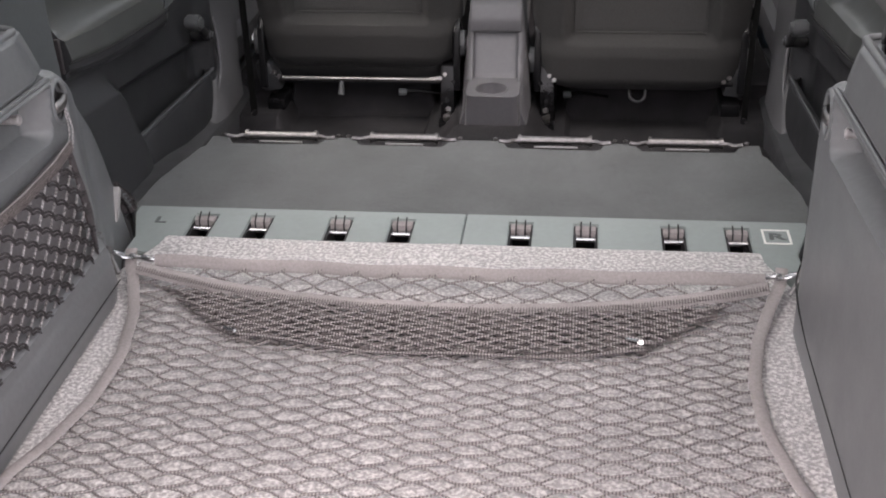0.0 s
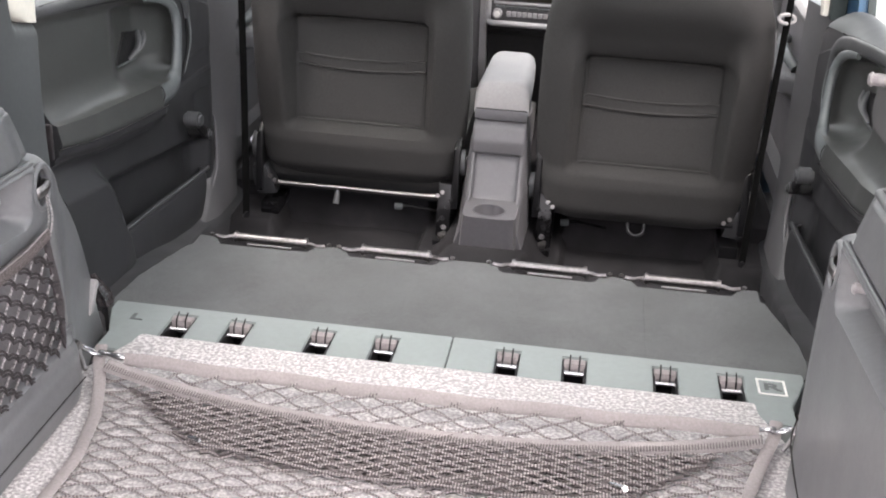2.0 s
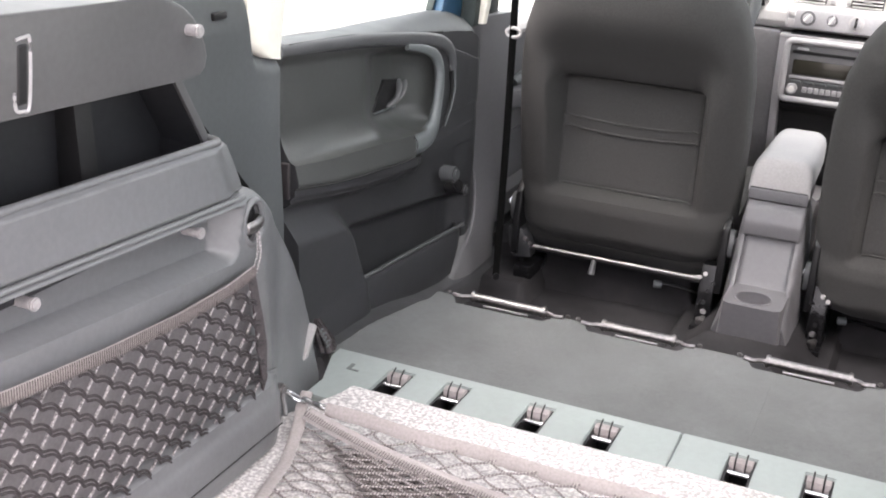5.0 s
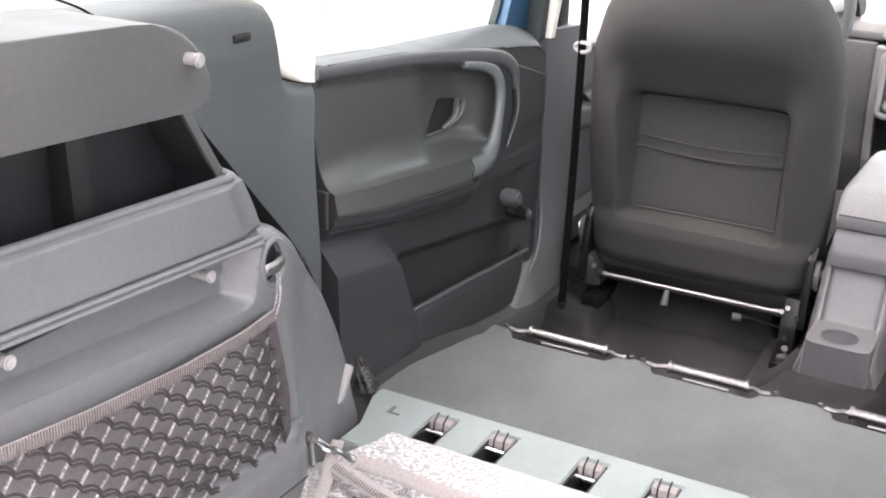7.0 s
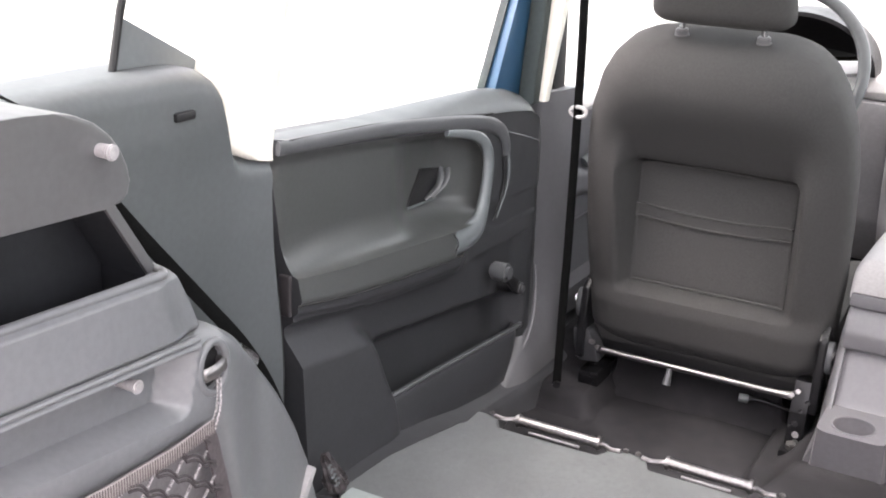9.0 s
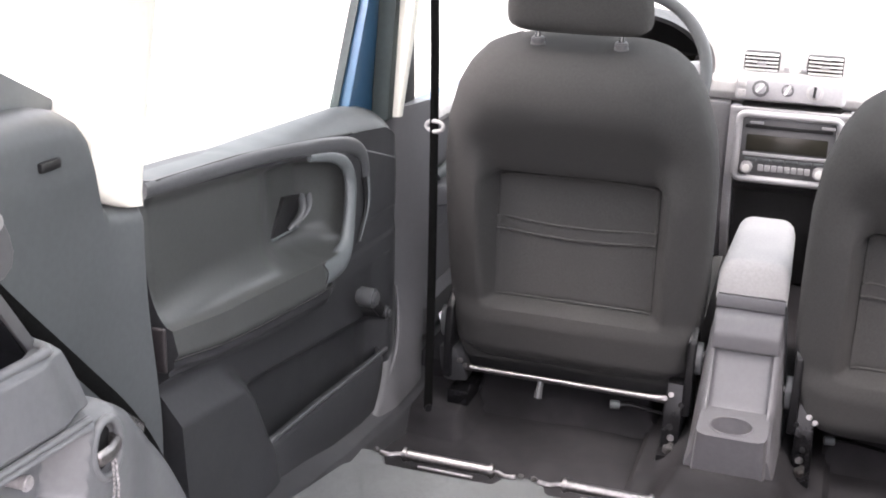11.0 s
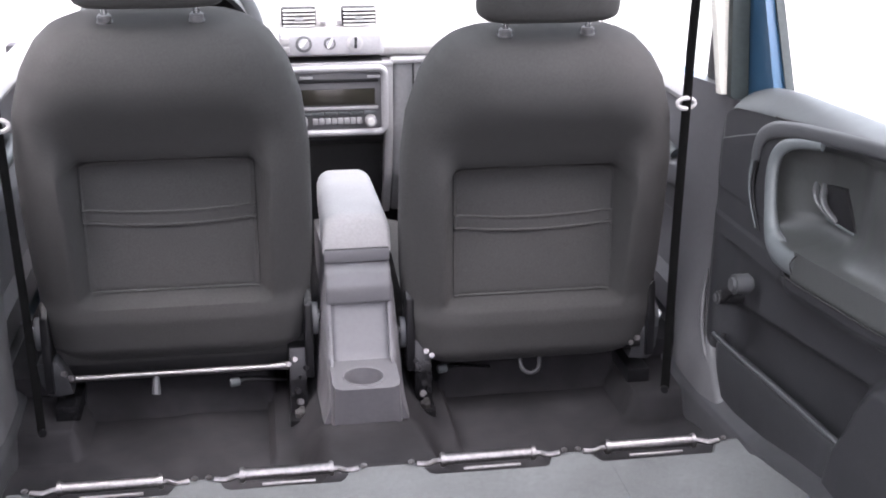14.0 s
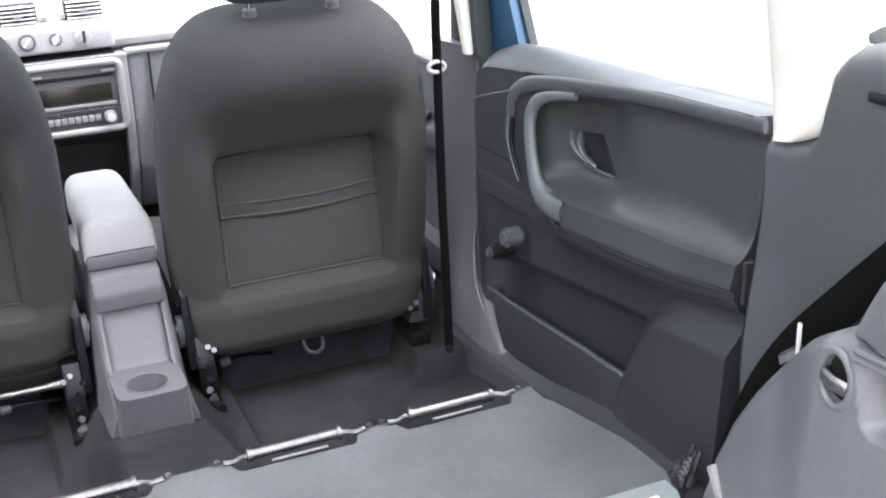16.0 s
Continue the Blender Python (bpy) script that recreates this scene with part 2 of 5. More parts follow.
def tube(bm, pts, r, n=8, flat=1.0, up=(0, 0, 1), closed=False):
    """A rod along points; flat squeezes it along 'up' to a strap."""
    pts = [Vector(p) for p in pts]
    rings, k = [], len(pts)
    for i, p in enumerate(pts):
        a = pts[(i - 1) % k] if closed else pts[max(0, i - 1)]
        b = pts[(i + 1) % k] if closed else pts[min(k - 1, i + 1)]
        d = (b - a).normalized()
        s = d.cross(Vector(up))
        if s.length < 1e-4:
            s = d.cross(Vector((1, 0, 0)))
        s.normalize()
        u = s.cross(d).normalized()
        rr = r[i] if isinstance(r, (list, tuple)) else r
        rings.append([bm.verts.new(p + s * (rr * math.cos(2 * math.pi * j / n)) + u * (rr * flat * math.sin(2 * math.pi * j / n))) for j in range(n)])
    m = k if closed else k - 1
    for i in range(m):
        A, B = rings[i], rings[(i + 1) % k]
        for j in range(n):
            bm.faces.new((A[j], A[(j + 1) % n], B[(j + 1) % n], B[j]))
    if not closed:
        bm.faces.new(rings[0][::-1])
        bm.faces.new(rings[-1])
    return bm


def spline(pts, n=8):
    """A smooth line through points."""
    P = [Vector(p) for p in pts]
    out = []
    for i in range(len(P) - 1):
        a, b, c, d = P[max(0, i - 1)], P[i], P[i + 1], P[min(len(P) - 1, i + 2)]
        for j in range(n):
            t = j / n
            out.append(0.5 * ((2 * b) + (c - a) * t + (2 * a - 5 * b + 4 * c - d) * t * t + (3 * b - a - 3 * c + d) * t ** 3))
    out.append(P[-1])
    return out


def disc(bm, c, axis, r, h, n=20, bev=0.0015, r2=None):
    """A short cylinder or cone at c along axis."""
    q = Vector(axis).normalized().to_track_quat("Z", "Y").to_matrix().to_4x4()
    res = bmesh.ops.create_cone(bm, cap_ends=True, segments=n, radius1=r, radius2=r if r2 is None else r2, depth=h, matrix=Matrix.Translation(c) @ q)
    if bev:
        es = [e for e in {e for v in res["verts"] for e in v.link_edges} if len(e.link_faces) == 2 and any(len(f.verts) > 4 for f in e.link_faces)]
        bmesh.ops.bevel(bm, geom=es, offset=bev, segments=2, affect="EDGES")
    return bm


def sheet(bm, f, nu, nv, back):
    """A closed slab: the face f(u, v) over the unit square, closed behind by back(point)."""
    A = [[bm.verts.new(f(i / nu, j / nv)) for j in range(nv + 1)] for i in range(nu + 1)]
    for i in range(nu):
        for j in range(nv):
            bm.faces.new((A[i][j], A[i + 1][j], A[i + 1][j + 1], A[i][j + 1]))
    rim = [A[i][0] for i in range(nu)] + [A[nu][j] for j in range(nv)] + [A[i][nv] for i in range(nu, 0, -1)] + [A[0][j] for j in range(nv, 0, -1)]
    B = [bm.verts.new(back(Vector(v.co))) for v in rim]
    for i in range(len(rim)):
        k = (i + 1) % len(rim)
        bm.faces.new((rim[i], rim[k], B[k], B[i]))
    bm.faces.new(B)
    return bm


def ss(a, b, x):
    t = min(1.0, max(0.0, (x - a) / (b - a)))
    return t * t * (3 - 2 * t)


def band(a, b, w, x):
    """1 between a and b, with soft edges of width w."""
    return ss(a, a + w, x) * (1 - ss(b - w, b, x))


def lerp(xs, ys, x):
    return float(np.interp(x, xs, ys))


def torus_disc(y, z, a, b, n=28):
    """Outline of an upright oval in the side plane."""
    return [(y + a * math.cos(2 * math.pi * i / n), z + b * math.sin(2 * math.pi * i / n)) for i in range(n)]


def torus_oval(cy, cz, x, ry, rz, n=28):
    return [(x, cy + ry * math.cos(2 * math.pi * i / n), cz + rz * math.sin(2 * math.pi * i / n)) for i in range(n)]


# ---- setting: ground, floors, body shell ----
def ground():
    bm = nb()
    def f(u, v):
        x, y = -60 + 120 * u, -60 + 120 * v
        return (x, y, -0.52 + 0.02 * noise.noise((x * 0.2, y * 0.2, 0)))
    sheet(bm, f, 40, 40, lambda p: Vector((p.x, p.y, -0.8)))
    solid("ground", bm, M_GROUND, "pale paved forecourt lit by a bright sky", "ground", "structure")


def rear_floor():
    bm = nb()
    tabs = ((-0.60, -0.515), (-0.335, -0.245), (-0.075, 0.065), (0.245, 0.335), (0.515, 0.60))
    def edge(x):
        e = 0.0
        for a, b in tabs:
            e = max(e, band(a, b, 0.02, x))
        return -0.025 + 0.037 * e
    def f(u, v):
        s = 2 * u - 1
        if v < 0.72:
            y = -0.350 + 0.295 * v / 0.72
            z = 0.0
        else:
            y = None
        w = lambda yy: lerp((-0.345, -0.22, -0.03, 0.05), (0.625, 0.618, 0.57, 0.567), yy)
        x = s * w(-0.1 if y is None else y)
        if y is None:
            x = s * w(0.0)
            e = edge(x)
            a = (v - 0.72) / 0.28
            if a < 0.5:
                y = -0.055 + (e + 0.055 - 0.012) * a / 0.5
                z = 0.0
            else:
                q = (a - 0.5) / 0.5 * math.pi / 2
                y, z = e - 0.012 + 0.012 * math.sin(q), -0.03 * (1 - math.cos(q))
        elif y > -0.1:
            x = s * w(y)
        z += 0.0025 * noise.noise((x * 6, y * 6, 3.1)) + 0.004 * noise.noise((x * 2, y * 2, 8)) - 0.003
        return (x, y, z)
    sheet(bm, f, 150, 60, lambda p: Vector((p.x, min(p.y, -0.05), -0.07)))
    floor = solid("floor_rear", bm, M_DARKCARPET, "dark grey needle-felt carpet over the rear floor", "carpet", "structure")
    # faint joints across the carpet
    for x in (0.106, 0.344):
        bm = nb()
        tube(bm, [(x + 0.001 * math.sin(9 * i), y, 0.0025 * noise.noise((x * 6, y * 6, 3.1)) + 0.004 * noise.noise((x * 2, y * 2, 8)) - 0.0029) for i, y in enumerate([-0.345 + 0.30 * j / 24 for j in range(25)])], 0.0005, 6)
        part("carpet_joint", bm, M_DARKCARPET, floor)


def front_floor():
    bm = nb()
    def f(u, v):
        x, y = -0.69 + 1.38 * u, -0.32 + 1.815 * v ** 1.15
        a = abs(x)
        base = -0.2 + 0.006 * noise.noise((x * 5, y * 5, 1)) + 0.003 * noise.noise((x * 17, y * 17, 4))
        base += 0.15 * (1 - ss(0.015, 0.06, y)) * (1 - ss(0.55, 0.57, a))
        # heel step under the seat, raised rail mounts beside tunnel and sill
        base = max(base, -0.2 + 0.095 * ss(0.590, 0.622, y) * ss(0.15, 0.19, a))
        base = max(base, -0.2 + 0.052 * ss(0.525, 0.553, a) * ss(0.425, 0.465, y))
        base = max(base, -0.2 + 0.028 * (1 - ss(0.168, 0.186, a)) * ss(0.33, 0.40, y))
        base += 0.03 * ss(0.60, 0.66, a) * (1 - ss(0.30, 0.46, y))
        tun = lerp((-0.1, 0.04, 0.37, 1.5), (-0.05, -0.022, -0.125, -0.125), y)
        k = 1 - ss(0.080, 0.145, a)
        sill = ss(0.675, 0.69, a)
        z = base + (max(tun, base) - base) * k
        z = z + (max(-0.1, z) - z) * sill
        z += 0.5 * ss(1.2, 1.5, y)
        return (x, y, z)
    sheet(bm, f, 210, 190, lambda p: Vector((p.x, p.y, -0.33)))
    solid("floor_front", bm, M_WELL, "black-grey carpeted footwells with a raised middle tunnel", "carpet", "structure")


def cargo_floor():
    bm = nb()
    def f(u, v):
        y = -1.5 + 1.033 * v
        s = 2 * u - 1
        w = lerp((-1.5, -0.9, -0.62, -0.507, -0.467), (0.58, 0.575, 0.56, 0.515, 0.512), y)
        x = s * w
        z = 0.012 + 0.003 * noise.noise((x * 3, y * 3, 5)) + 0.0015 * noise.noise((x * 14, y * 14, 2))
        z -= 0.004 * ss(-0.477, -0.467, y)
        return (x, y, z)
    sheet(bm, f, 80, 80, lambda p: Vector((p.x, p.y, -0.06)))
    return solid("cargo_mat", bm, M_CARGO, "light grey speckled cargo mat lying on the boot floor", "carpet")


def seat_latch_strip():
    t = thing("latch_strip", (0, -0.41, 0), "pale grey plastic floor strip with eight seat latch slots", "floor strip")
    slots = (-0.468, -0.364, -0.217, -0.104, 0.108, 0.222, 0.374, 0.483)
    # plates left and right of the seam, cut by the slots
    for sg in (-1, 1):
        bm = nb()
        cuts = sorted(s for s in slots if s * sg > 0)
        lo, hi = (-0.577, 0.0065) if sg < 0 else (0.0085, 0.577)
        xs = [lo] + [c + q for c in cuts for q in (-0.021, 0.021)] + [hi]
        ys = (-0.52, -0.458, -0.372, -0.343)
        flare = lambda x, y: x + (0.03 * ss(-0.46, -0.37, y) * (1 if x > 0 else -1) if x in (lo, hi) and abs(x) > 0.5 else 0)
        V = [[bm.verts.new((flare(x, y), y, 0.004)) for y in ys] for x in xs]
        for i in range(len(xs) - 1):
            for j in range(3):
                if not (i % 2 == 1 and j == 1):
                    bm.faces.new((V[i][j], V[i + 1][j], V[i + 1][j + 1], V[i][j + 1]))
        ext = bmesh.ops.extrude_face_region(bm, geom=list(bm.faces))
        for v in ext["geom"]:
            if isinstance(v, bmesh.types.BMVert):
                v.co.z = -0.03
        bmesh.ops.recalc_face_normals(bm, faces=bm.faces)
        es = [e for e in bm.edges if len(e.link_faces) == 2 and e.calc_face_angle() > 0.5 and max(v.co.z for v in e.verts) > 0]
        bmesh.ops.bevel(bm, geom=es, offset=0.002, segments=2, affect="EDGES")
        part("plate", bm, M_STRIP, t)
    bm = nb()
    box(bm, (-0.575, -0.50, -0.075), (0.575, -0.34, -0.06), 0)
    part("tray", bm, M_FASCIA, t)
    for c in slots:
        bm = nb()
        for q in (-0.0205, 0.0165):
            box(bm, (c + q, -0.457, -0.06), (c + q + 0.004, -0.373, 0.0005), 0.001)
        box(bm, (c - 0.021, -0.376, -0.06), (c + 0.021, -0.372, 0.0), 0.001)
        cage = part("latch_pocket", bm, M_BLACK, t)
        bm = nb()
        tube(bm, [(c - 0.02, -0.411, -0.006), (c + 0.02, -0.411, -0.006)], 0.0042, 10)
        part("striker_rod", bm, M_CHROME, cage, "chrome striker rod")
        bm = nb()
        prism(bm, [(-0.401, -0.004), (-0.399, 0.006), (-0.388, 0.008), (-0.378, 0.004), (-0.376, -0.02), (-0.396, -0.02)], "x", c - 0.018, c + 0.018, 0.002)
        part("latch_tab", bm, M_TAPE, cage, "taupe plastic latch tab")
        for q in (-0.008, 0.008):
            bm = nb()
            tube(bm, [(c + q, -0.404, -0.01), (c + q, -0.401, 0.008), (c + q, -0.386, 0.016)], 0.0014, 6)
            part("latch_pin", bm, M_BLACK, cage)
    # moulded letters
    for ch, x in (("L", -0.549), ("R", 0.549)):
        cu = bpy.data.curves.new("letter", "FONT")
        cu.body = ch
        cu.size = 0.036
        cu.offset = 0.0008
        cu.extrude = 0.0008
        cu.align_x, cu.align_y = "CENTER", "CENTER"
        tmp = bpy.data.objects.new("tmp", cu)
        me = bpy.data.meshes.new_from_object(tmp)
        bpy.data.objects.remove(tmp)
        me.transform(Matrix.Translation((x, -0.40, 0.0042)) @ Matrix.Diagonal((1.35, 0.85, 1, 1)))
        me.transform(Matrix.Translation(-ROOT[t.name]))
        me.materials.clear()
        me.materials.append(M_MARK)
        o = new("letter", me)
        o.parent = t
        tagged(o, "dark moulded letter " + ch)
    bm = nb()
    for a, b, c, d in ((0.525, 0.573, -0.426, -0.422), (0.525, 0.573, -0.378, -0.374), (0.525, 0.529, -0.426, -0.374), (0.569, 0.573, -0.426, -0.374)):
        box(bm, (a, c, 0.0035), (b, d, 0.0052), 0.0005)
    part("letter_frame", bm, M_WHITE, t, "pale moulded frame round a letter")


def body_shell():
    ahead = {1: 0.03, -1: 0.055}
    # outer skin below the windows, roof, pillars, bulkhead
    for sg in (1, -1):
        SIDE[0] = sg
        n = "wall_left" if sg > 0 else "wall_right"
        bm = nb()
        prism(bm, [(-1.5, -0.35), (1.95, -0.35), (1.95, 0.28), (1.45, 0.38), (0.45, 0.42), (-0.40, 0.50), (-0.5, 0.56), (-1.5, 0.60)], "x", -0.82, -0.755, 0.01)
        solid(n, bm, M_BLUE, "blue painted outer body side of the car", "car body", "structure")
        # upper pillars
        bm = nb()
        def f(u, v):
            z = 0.532 + 0.603 * v
            y0 = lerp((0.532, 0.535, 0.540, 0.548, 0.56, 0.59, 0.65, 0.68, 0.78, 1.14), (-0.508, -0.520, -0.530, -0.541, -0.551, -0.559, -0.563, -0.556, -0.542, -0.53), z)
            y1 = lerp((0.515, 0.6, 0.75, 1.14), (-0.463, -0.458, -0.445, -0.40), z)
            y = y0 + (y1 - y0) * u
            x = -0.664 + 0.01 * (1 - (2 * u - 1) ** 4) - lerp((0.5, 1.14), (0, -0.06), z)
            return (x, y, z + 0.009 * (1 - u) * (1 - v))
        sheet(bm, f, 16, 40, lambda p: Vector((p.x - 0.05, p.y, p.z)))
        solid("pillar_trim", bm, M_CREAM, "cream plastic upper pillar trim behind the rear door", "pillar trim", "structure")
        # middle pillar: cream upper, grey lower with flared foot
        bm = nb()
        def g(u, v):
            z = 0.455 + 0.68 * v
            y = lerp((0.455, 0.68, 1.14), (0.435, 0.47, 0.47), z) + 0.024 * u + ahead[sg] * 0.8
            x = lerp((0.455, 1.14), (-0.69, -0.63), z) + 0.004 * (1 - (2 * u - 1) ** 4)
            return (x, y, z)
        sheet(bm, g, 10, 12, lambda p: Vector((p.x - 0.05, p.y, p.z)))
        solid("pillar_trim", bm, M_CREAM, "cream plastic upper middle pillar trim", "pillar trim", "structure")
        bm = nb()
        def h(u, v):
            z = -0.125 + 0.59 * v
            y0 = lerp((-0.125, -0.09, -0.05, 0.0, 0.05, 0.1, 0.465), (0.285, 0.34, 0.415, 0.462, 0.477, 0.48, 0.48), z)
            y1 = lerp((-0.125, 0.0, 0.1, 0.465), (0.545, 0.585, 0.61, 0.61), z)
            y = y0 + (y1 - y0) * u
            xr = lerp((-0.125, -0.09, -0.06, -0.02, 0.03, 0.1, 0.465), (-0.664, -0.674, -0.684, -0.695, -0.705, -0.711, -0.712), z)
            xf = lerp((-0.125, -0.09, -0.05, 0.0, 0.1, 0.465), (-0.660, -0.664, -0.668, -0.672, -0.676, -0.676), z)
            x = xr + (xf - xr) * u + 0.004 * math.sin(math.pi * u) - 0.012 * (1 - math.sqrt(1 - max(0.0, 1 - u / 0.10) ** 2))
            return (x, y, z)
        sheet(bm, h, 40, 50, lambda p: Vector((-0.74, p.y, p.z)))
        solid("pillar_trim", bm, M_LILAC, "grey plastic lower middle pillar trim with flared foot", "pillar trim", "structure")
        # bead added for the bright highlight along the rounded pillar edge
        bm = nb()
        tube(bm, spline([(-0.686, 0.335, -0.098), (-0.684, 0.385, -0.082), (-0.683, 0.430, -0.055), (-0.684, 0.462, -0.015), (-0.689, 0.480, 0.04), (-0.697, 0.487, 0.10)], 6), [0.006] * 24 + [0.0055 - 0.0006 * i for i in range(7)], 10)
        solid("door_seal", bm, M_LILAC, "satin grey bead added to draw the highlight on the door edge", "seal", "structure")
        # sill between door and floor, falling forwards into the footwell
        bm = nb()
        def sill(u, v):
            y = -0.36 + 1.26 * u
            xi = lerp((-0.36, -0.25, -0.18, 0.0, 0.12, 0.285, 0.55, 0.9), (-0.627, -0.622, -0.612, -0.626, -0.638, -0.650, -0.652, -0.652), y)
            zi = lerp((-0.36, -0.25, -0.18, 0.0, 0.12, 0.285, 0.55, 0.9), (-0.014, -0.015, -0.02, -0.055, -0.088, -0.115, -0.14, -0.15), y)
            xo, zo = -0.697, lerp((-0.36, -0.1, 0.0, 0.12, 0.285, 0.45, 0.6, 0.9), (-0.03, -0.03, -0.045, -0.068, -0.092, -0.105, -0.11, -0.11), y)
            q = v * 6
            x = lerp((0, 1, 2, 3, 4, 5, 6), (xi + 0.004, xi, xi - 0.007, xi + (xo - xi) * 0.4, xi + (xo - xi) * 0.75, xo, -0.74), q)
            z = lerp((0, 1, 2, 3, 4, 5, 6), (-0.23, zi - 0.012, zi, zi + (zo - zi) * 0.28, zi + (zo - zi) * 0.64, zo, zo - 0.002), q)
            return (x, y, z)
        sheet(bm, sill, 50, 36, lambda p: Vector((-0.74, p.y, min(p.z, -0.22))))
        solid("sill_trim", bm, M_SILL, "dark grey satin plastic door sill trim beside the floor", "sill trim", "structure")
        # blue window frame ahead of the rear door glass, with seal
        bm = nb()
        prism(bm, [(y + ahead[sg], z) for y, z in ((0.285, 0.47), (0.46, 0.45), (0.455, 0.70), (0.45, 1.12), (0.425, 1.12), (0.405, 0.70))], "x", -0.765, -0.735, 0.004)
        solid("door_pillar", bm, M_BLUE, "blue painted door frame beside the window", "car body", "structure")
        bm = nb()
        prism(bm, [(y + ahead[sg], z) for y, z in ((0.395, 0.45), (0.445, 0.45), (0.485, 0.70), (0.48, 1.12), (0.44, 1.12), (0.45, 0.70))], "x", -0.733, -0.70, 0.006)
        solid("door_seal", bm, M_SEAL, "dark rubber door seal along the middle pillar", "seal", "structure")
        bm = nb()
        prism(bm, [(y + ahead[sg], z) for y, z in ((0.277, 0.48), (0.286, 0.48), (0.405, 0.70), (0.424, 1.12), (0.418, 1.12), (0.399, 0.70))], "x", -0.768, -0.752, 0.003)
        solid("window_seal", bm, M_SEAL, "dark rubber window seal", "seal", "structure")
        bm = nb()
        prism(bm, [(0.545, 0.44), (0.60, 0.44), (0.565, 1.1), (0.545, 1.1)], "x", -0.735, -0.705, 0.004)
        solid("door_seal", bm, M_BLACK, "black rubber seal of the front door frame", "seal", "structure")
        # window panes
        for nm, pts in (("window_1", [(-0.372, 0.50), (0.325, 0.45), (0.285, 1.11), (-0.34, 1.11)]),
                        ("window_2", [(-1.42, 0.62), (-0.49, 0.60), (-0.53, 1.11), (-1.40, 1.11)]),
                        ("window_3", [(0.5, 0.42), (1.75, 0.44), (0.95, 1.11), (0.42, 1.11)])):
            bm = nb()
            prism(bm, pts, "x", -0.764, -0.760, 0)
            o = solid(nm if sg > 0 else nm.replace("1", "4").replace("2", "5").replace("3", "6"), bm, M_GLASS, "clear side window glass", "window", "structure")
            o.visible_shadow = False
        # rear and front pillars
        bm = nb()
        tube(bm, [(-0.72, -1.47, 0.5), (-0.70, -1.47, 0.85), (-0.64, -1.42, 1.14)], 0.06, 10)
        solid("pillar_rear", bm, M_CREAM, "cream rear pillar trim at the tailgate opening", "pillar trim", "structure")
        bm = nb()
        tube(bm, [(-0.74, 1.85, 0.42), (-0.68, 1.4, 0.78), (-0.62, 0.9, 1.12)], 0.04, 10)
        solid("pillar_front", bm, M_CREAM, "cream windscreen pillar trim", "pillar trim", "structure")
    SIDE[0] = 1
    # roof; its long glass panel is unseen, added for light from above
    xs, ys = (-0.70, -0.46, 0.46, 0.70), (-1.45, -1.20, 0.72, 0.95)
    rise = lambda x: 1.10 + 0.05 * (1 - (x / 0.7) ** 4)
    bm = nb()
    V = [[bm.verts.new((x, y, rise(x))) for y in ys] for x in xs]
    for i in range(3):
        for j in range(3):
            if (i, j) != (1, 1):
                bm.faces.new((V[i][j], V[i + 1][j], V[i + 1][j + 1], V[i][j + 1]))
    ext = bmesh.ops.extrude_face_region(bm, geom=list(bm.faces))
    for v in ext["geom"]:
        if isinstance(v, bmesh.types.BMVert):
            v.co.z += 0.05
    solid("ceiling", bm, M_HEAD, "pale cloth headliner round an added light opening", "headliner", "structure")
    bm = nb()
    box(bm, (-0.46, -1.20, 1.165), (0.46, 0.72, 1.17), 0)
    solid("added_roof_pane", bm, M_TINTED, "unseen tinted roof panel added to let light in from above", "window", "structure")
    # tailgate out of view, sized to hold back sky light from behind
    bm = nb()
    prism(bm, [(-1.46, 1.16), (-1.46, 1.21), (-1.85, 1.76), (-2.02, 1.93), (-2.05, 1.87), (-1.88, 1.70)], "x", -0.70, 0.70, 0.01)
    solid("tailgate", bm, M_BLUE, "raised blue tailgate, unseen, angled to block sky above the boot", "car body", "structure")
    bm = nb()
    box(bm, (-0.8, 1.5, -0.35), (0.8, 1.56, 0.40), 0.01)
    solid("bulkhead", bm, M_BLACK, "black front bulkhead behind the dashboard", "bulkhead", "structure")
    bm = nb()
    prism(bm, [(1.80, 0.30), (1.95, 0.33), (2.5, 0.26), (2.75, 0.14), (2.75, -0.35), (1.80, -0.35)], "x", -0.75, 0.75, 0.03)
    solid("bonnet", bm, M_BLUE, "blue painted bonnet ahead of the windscreen", "car body", "structure")
    bm = nb()
    prism(bm, [(1.84, 0.44), (1.845, 0.445), (0.955, 1.125), (0.95, 1.12)], "x", -0.66, 0.66, 0)
    o = solid("windscreen", bm, M_GLASS, "clear curved windscreen glass", "window", "structure")
    o.visible_shadow = False


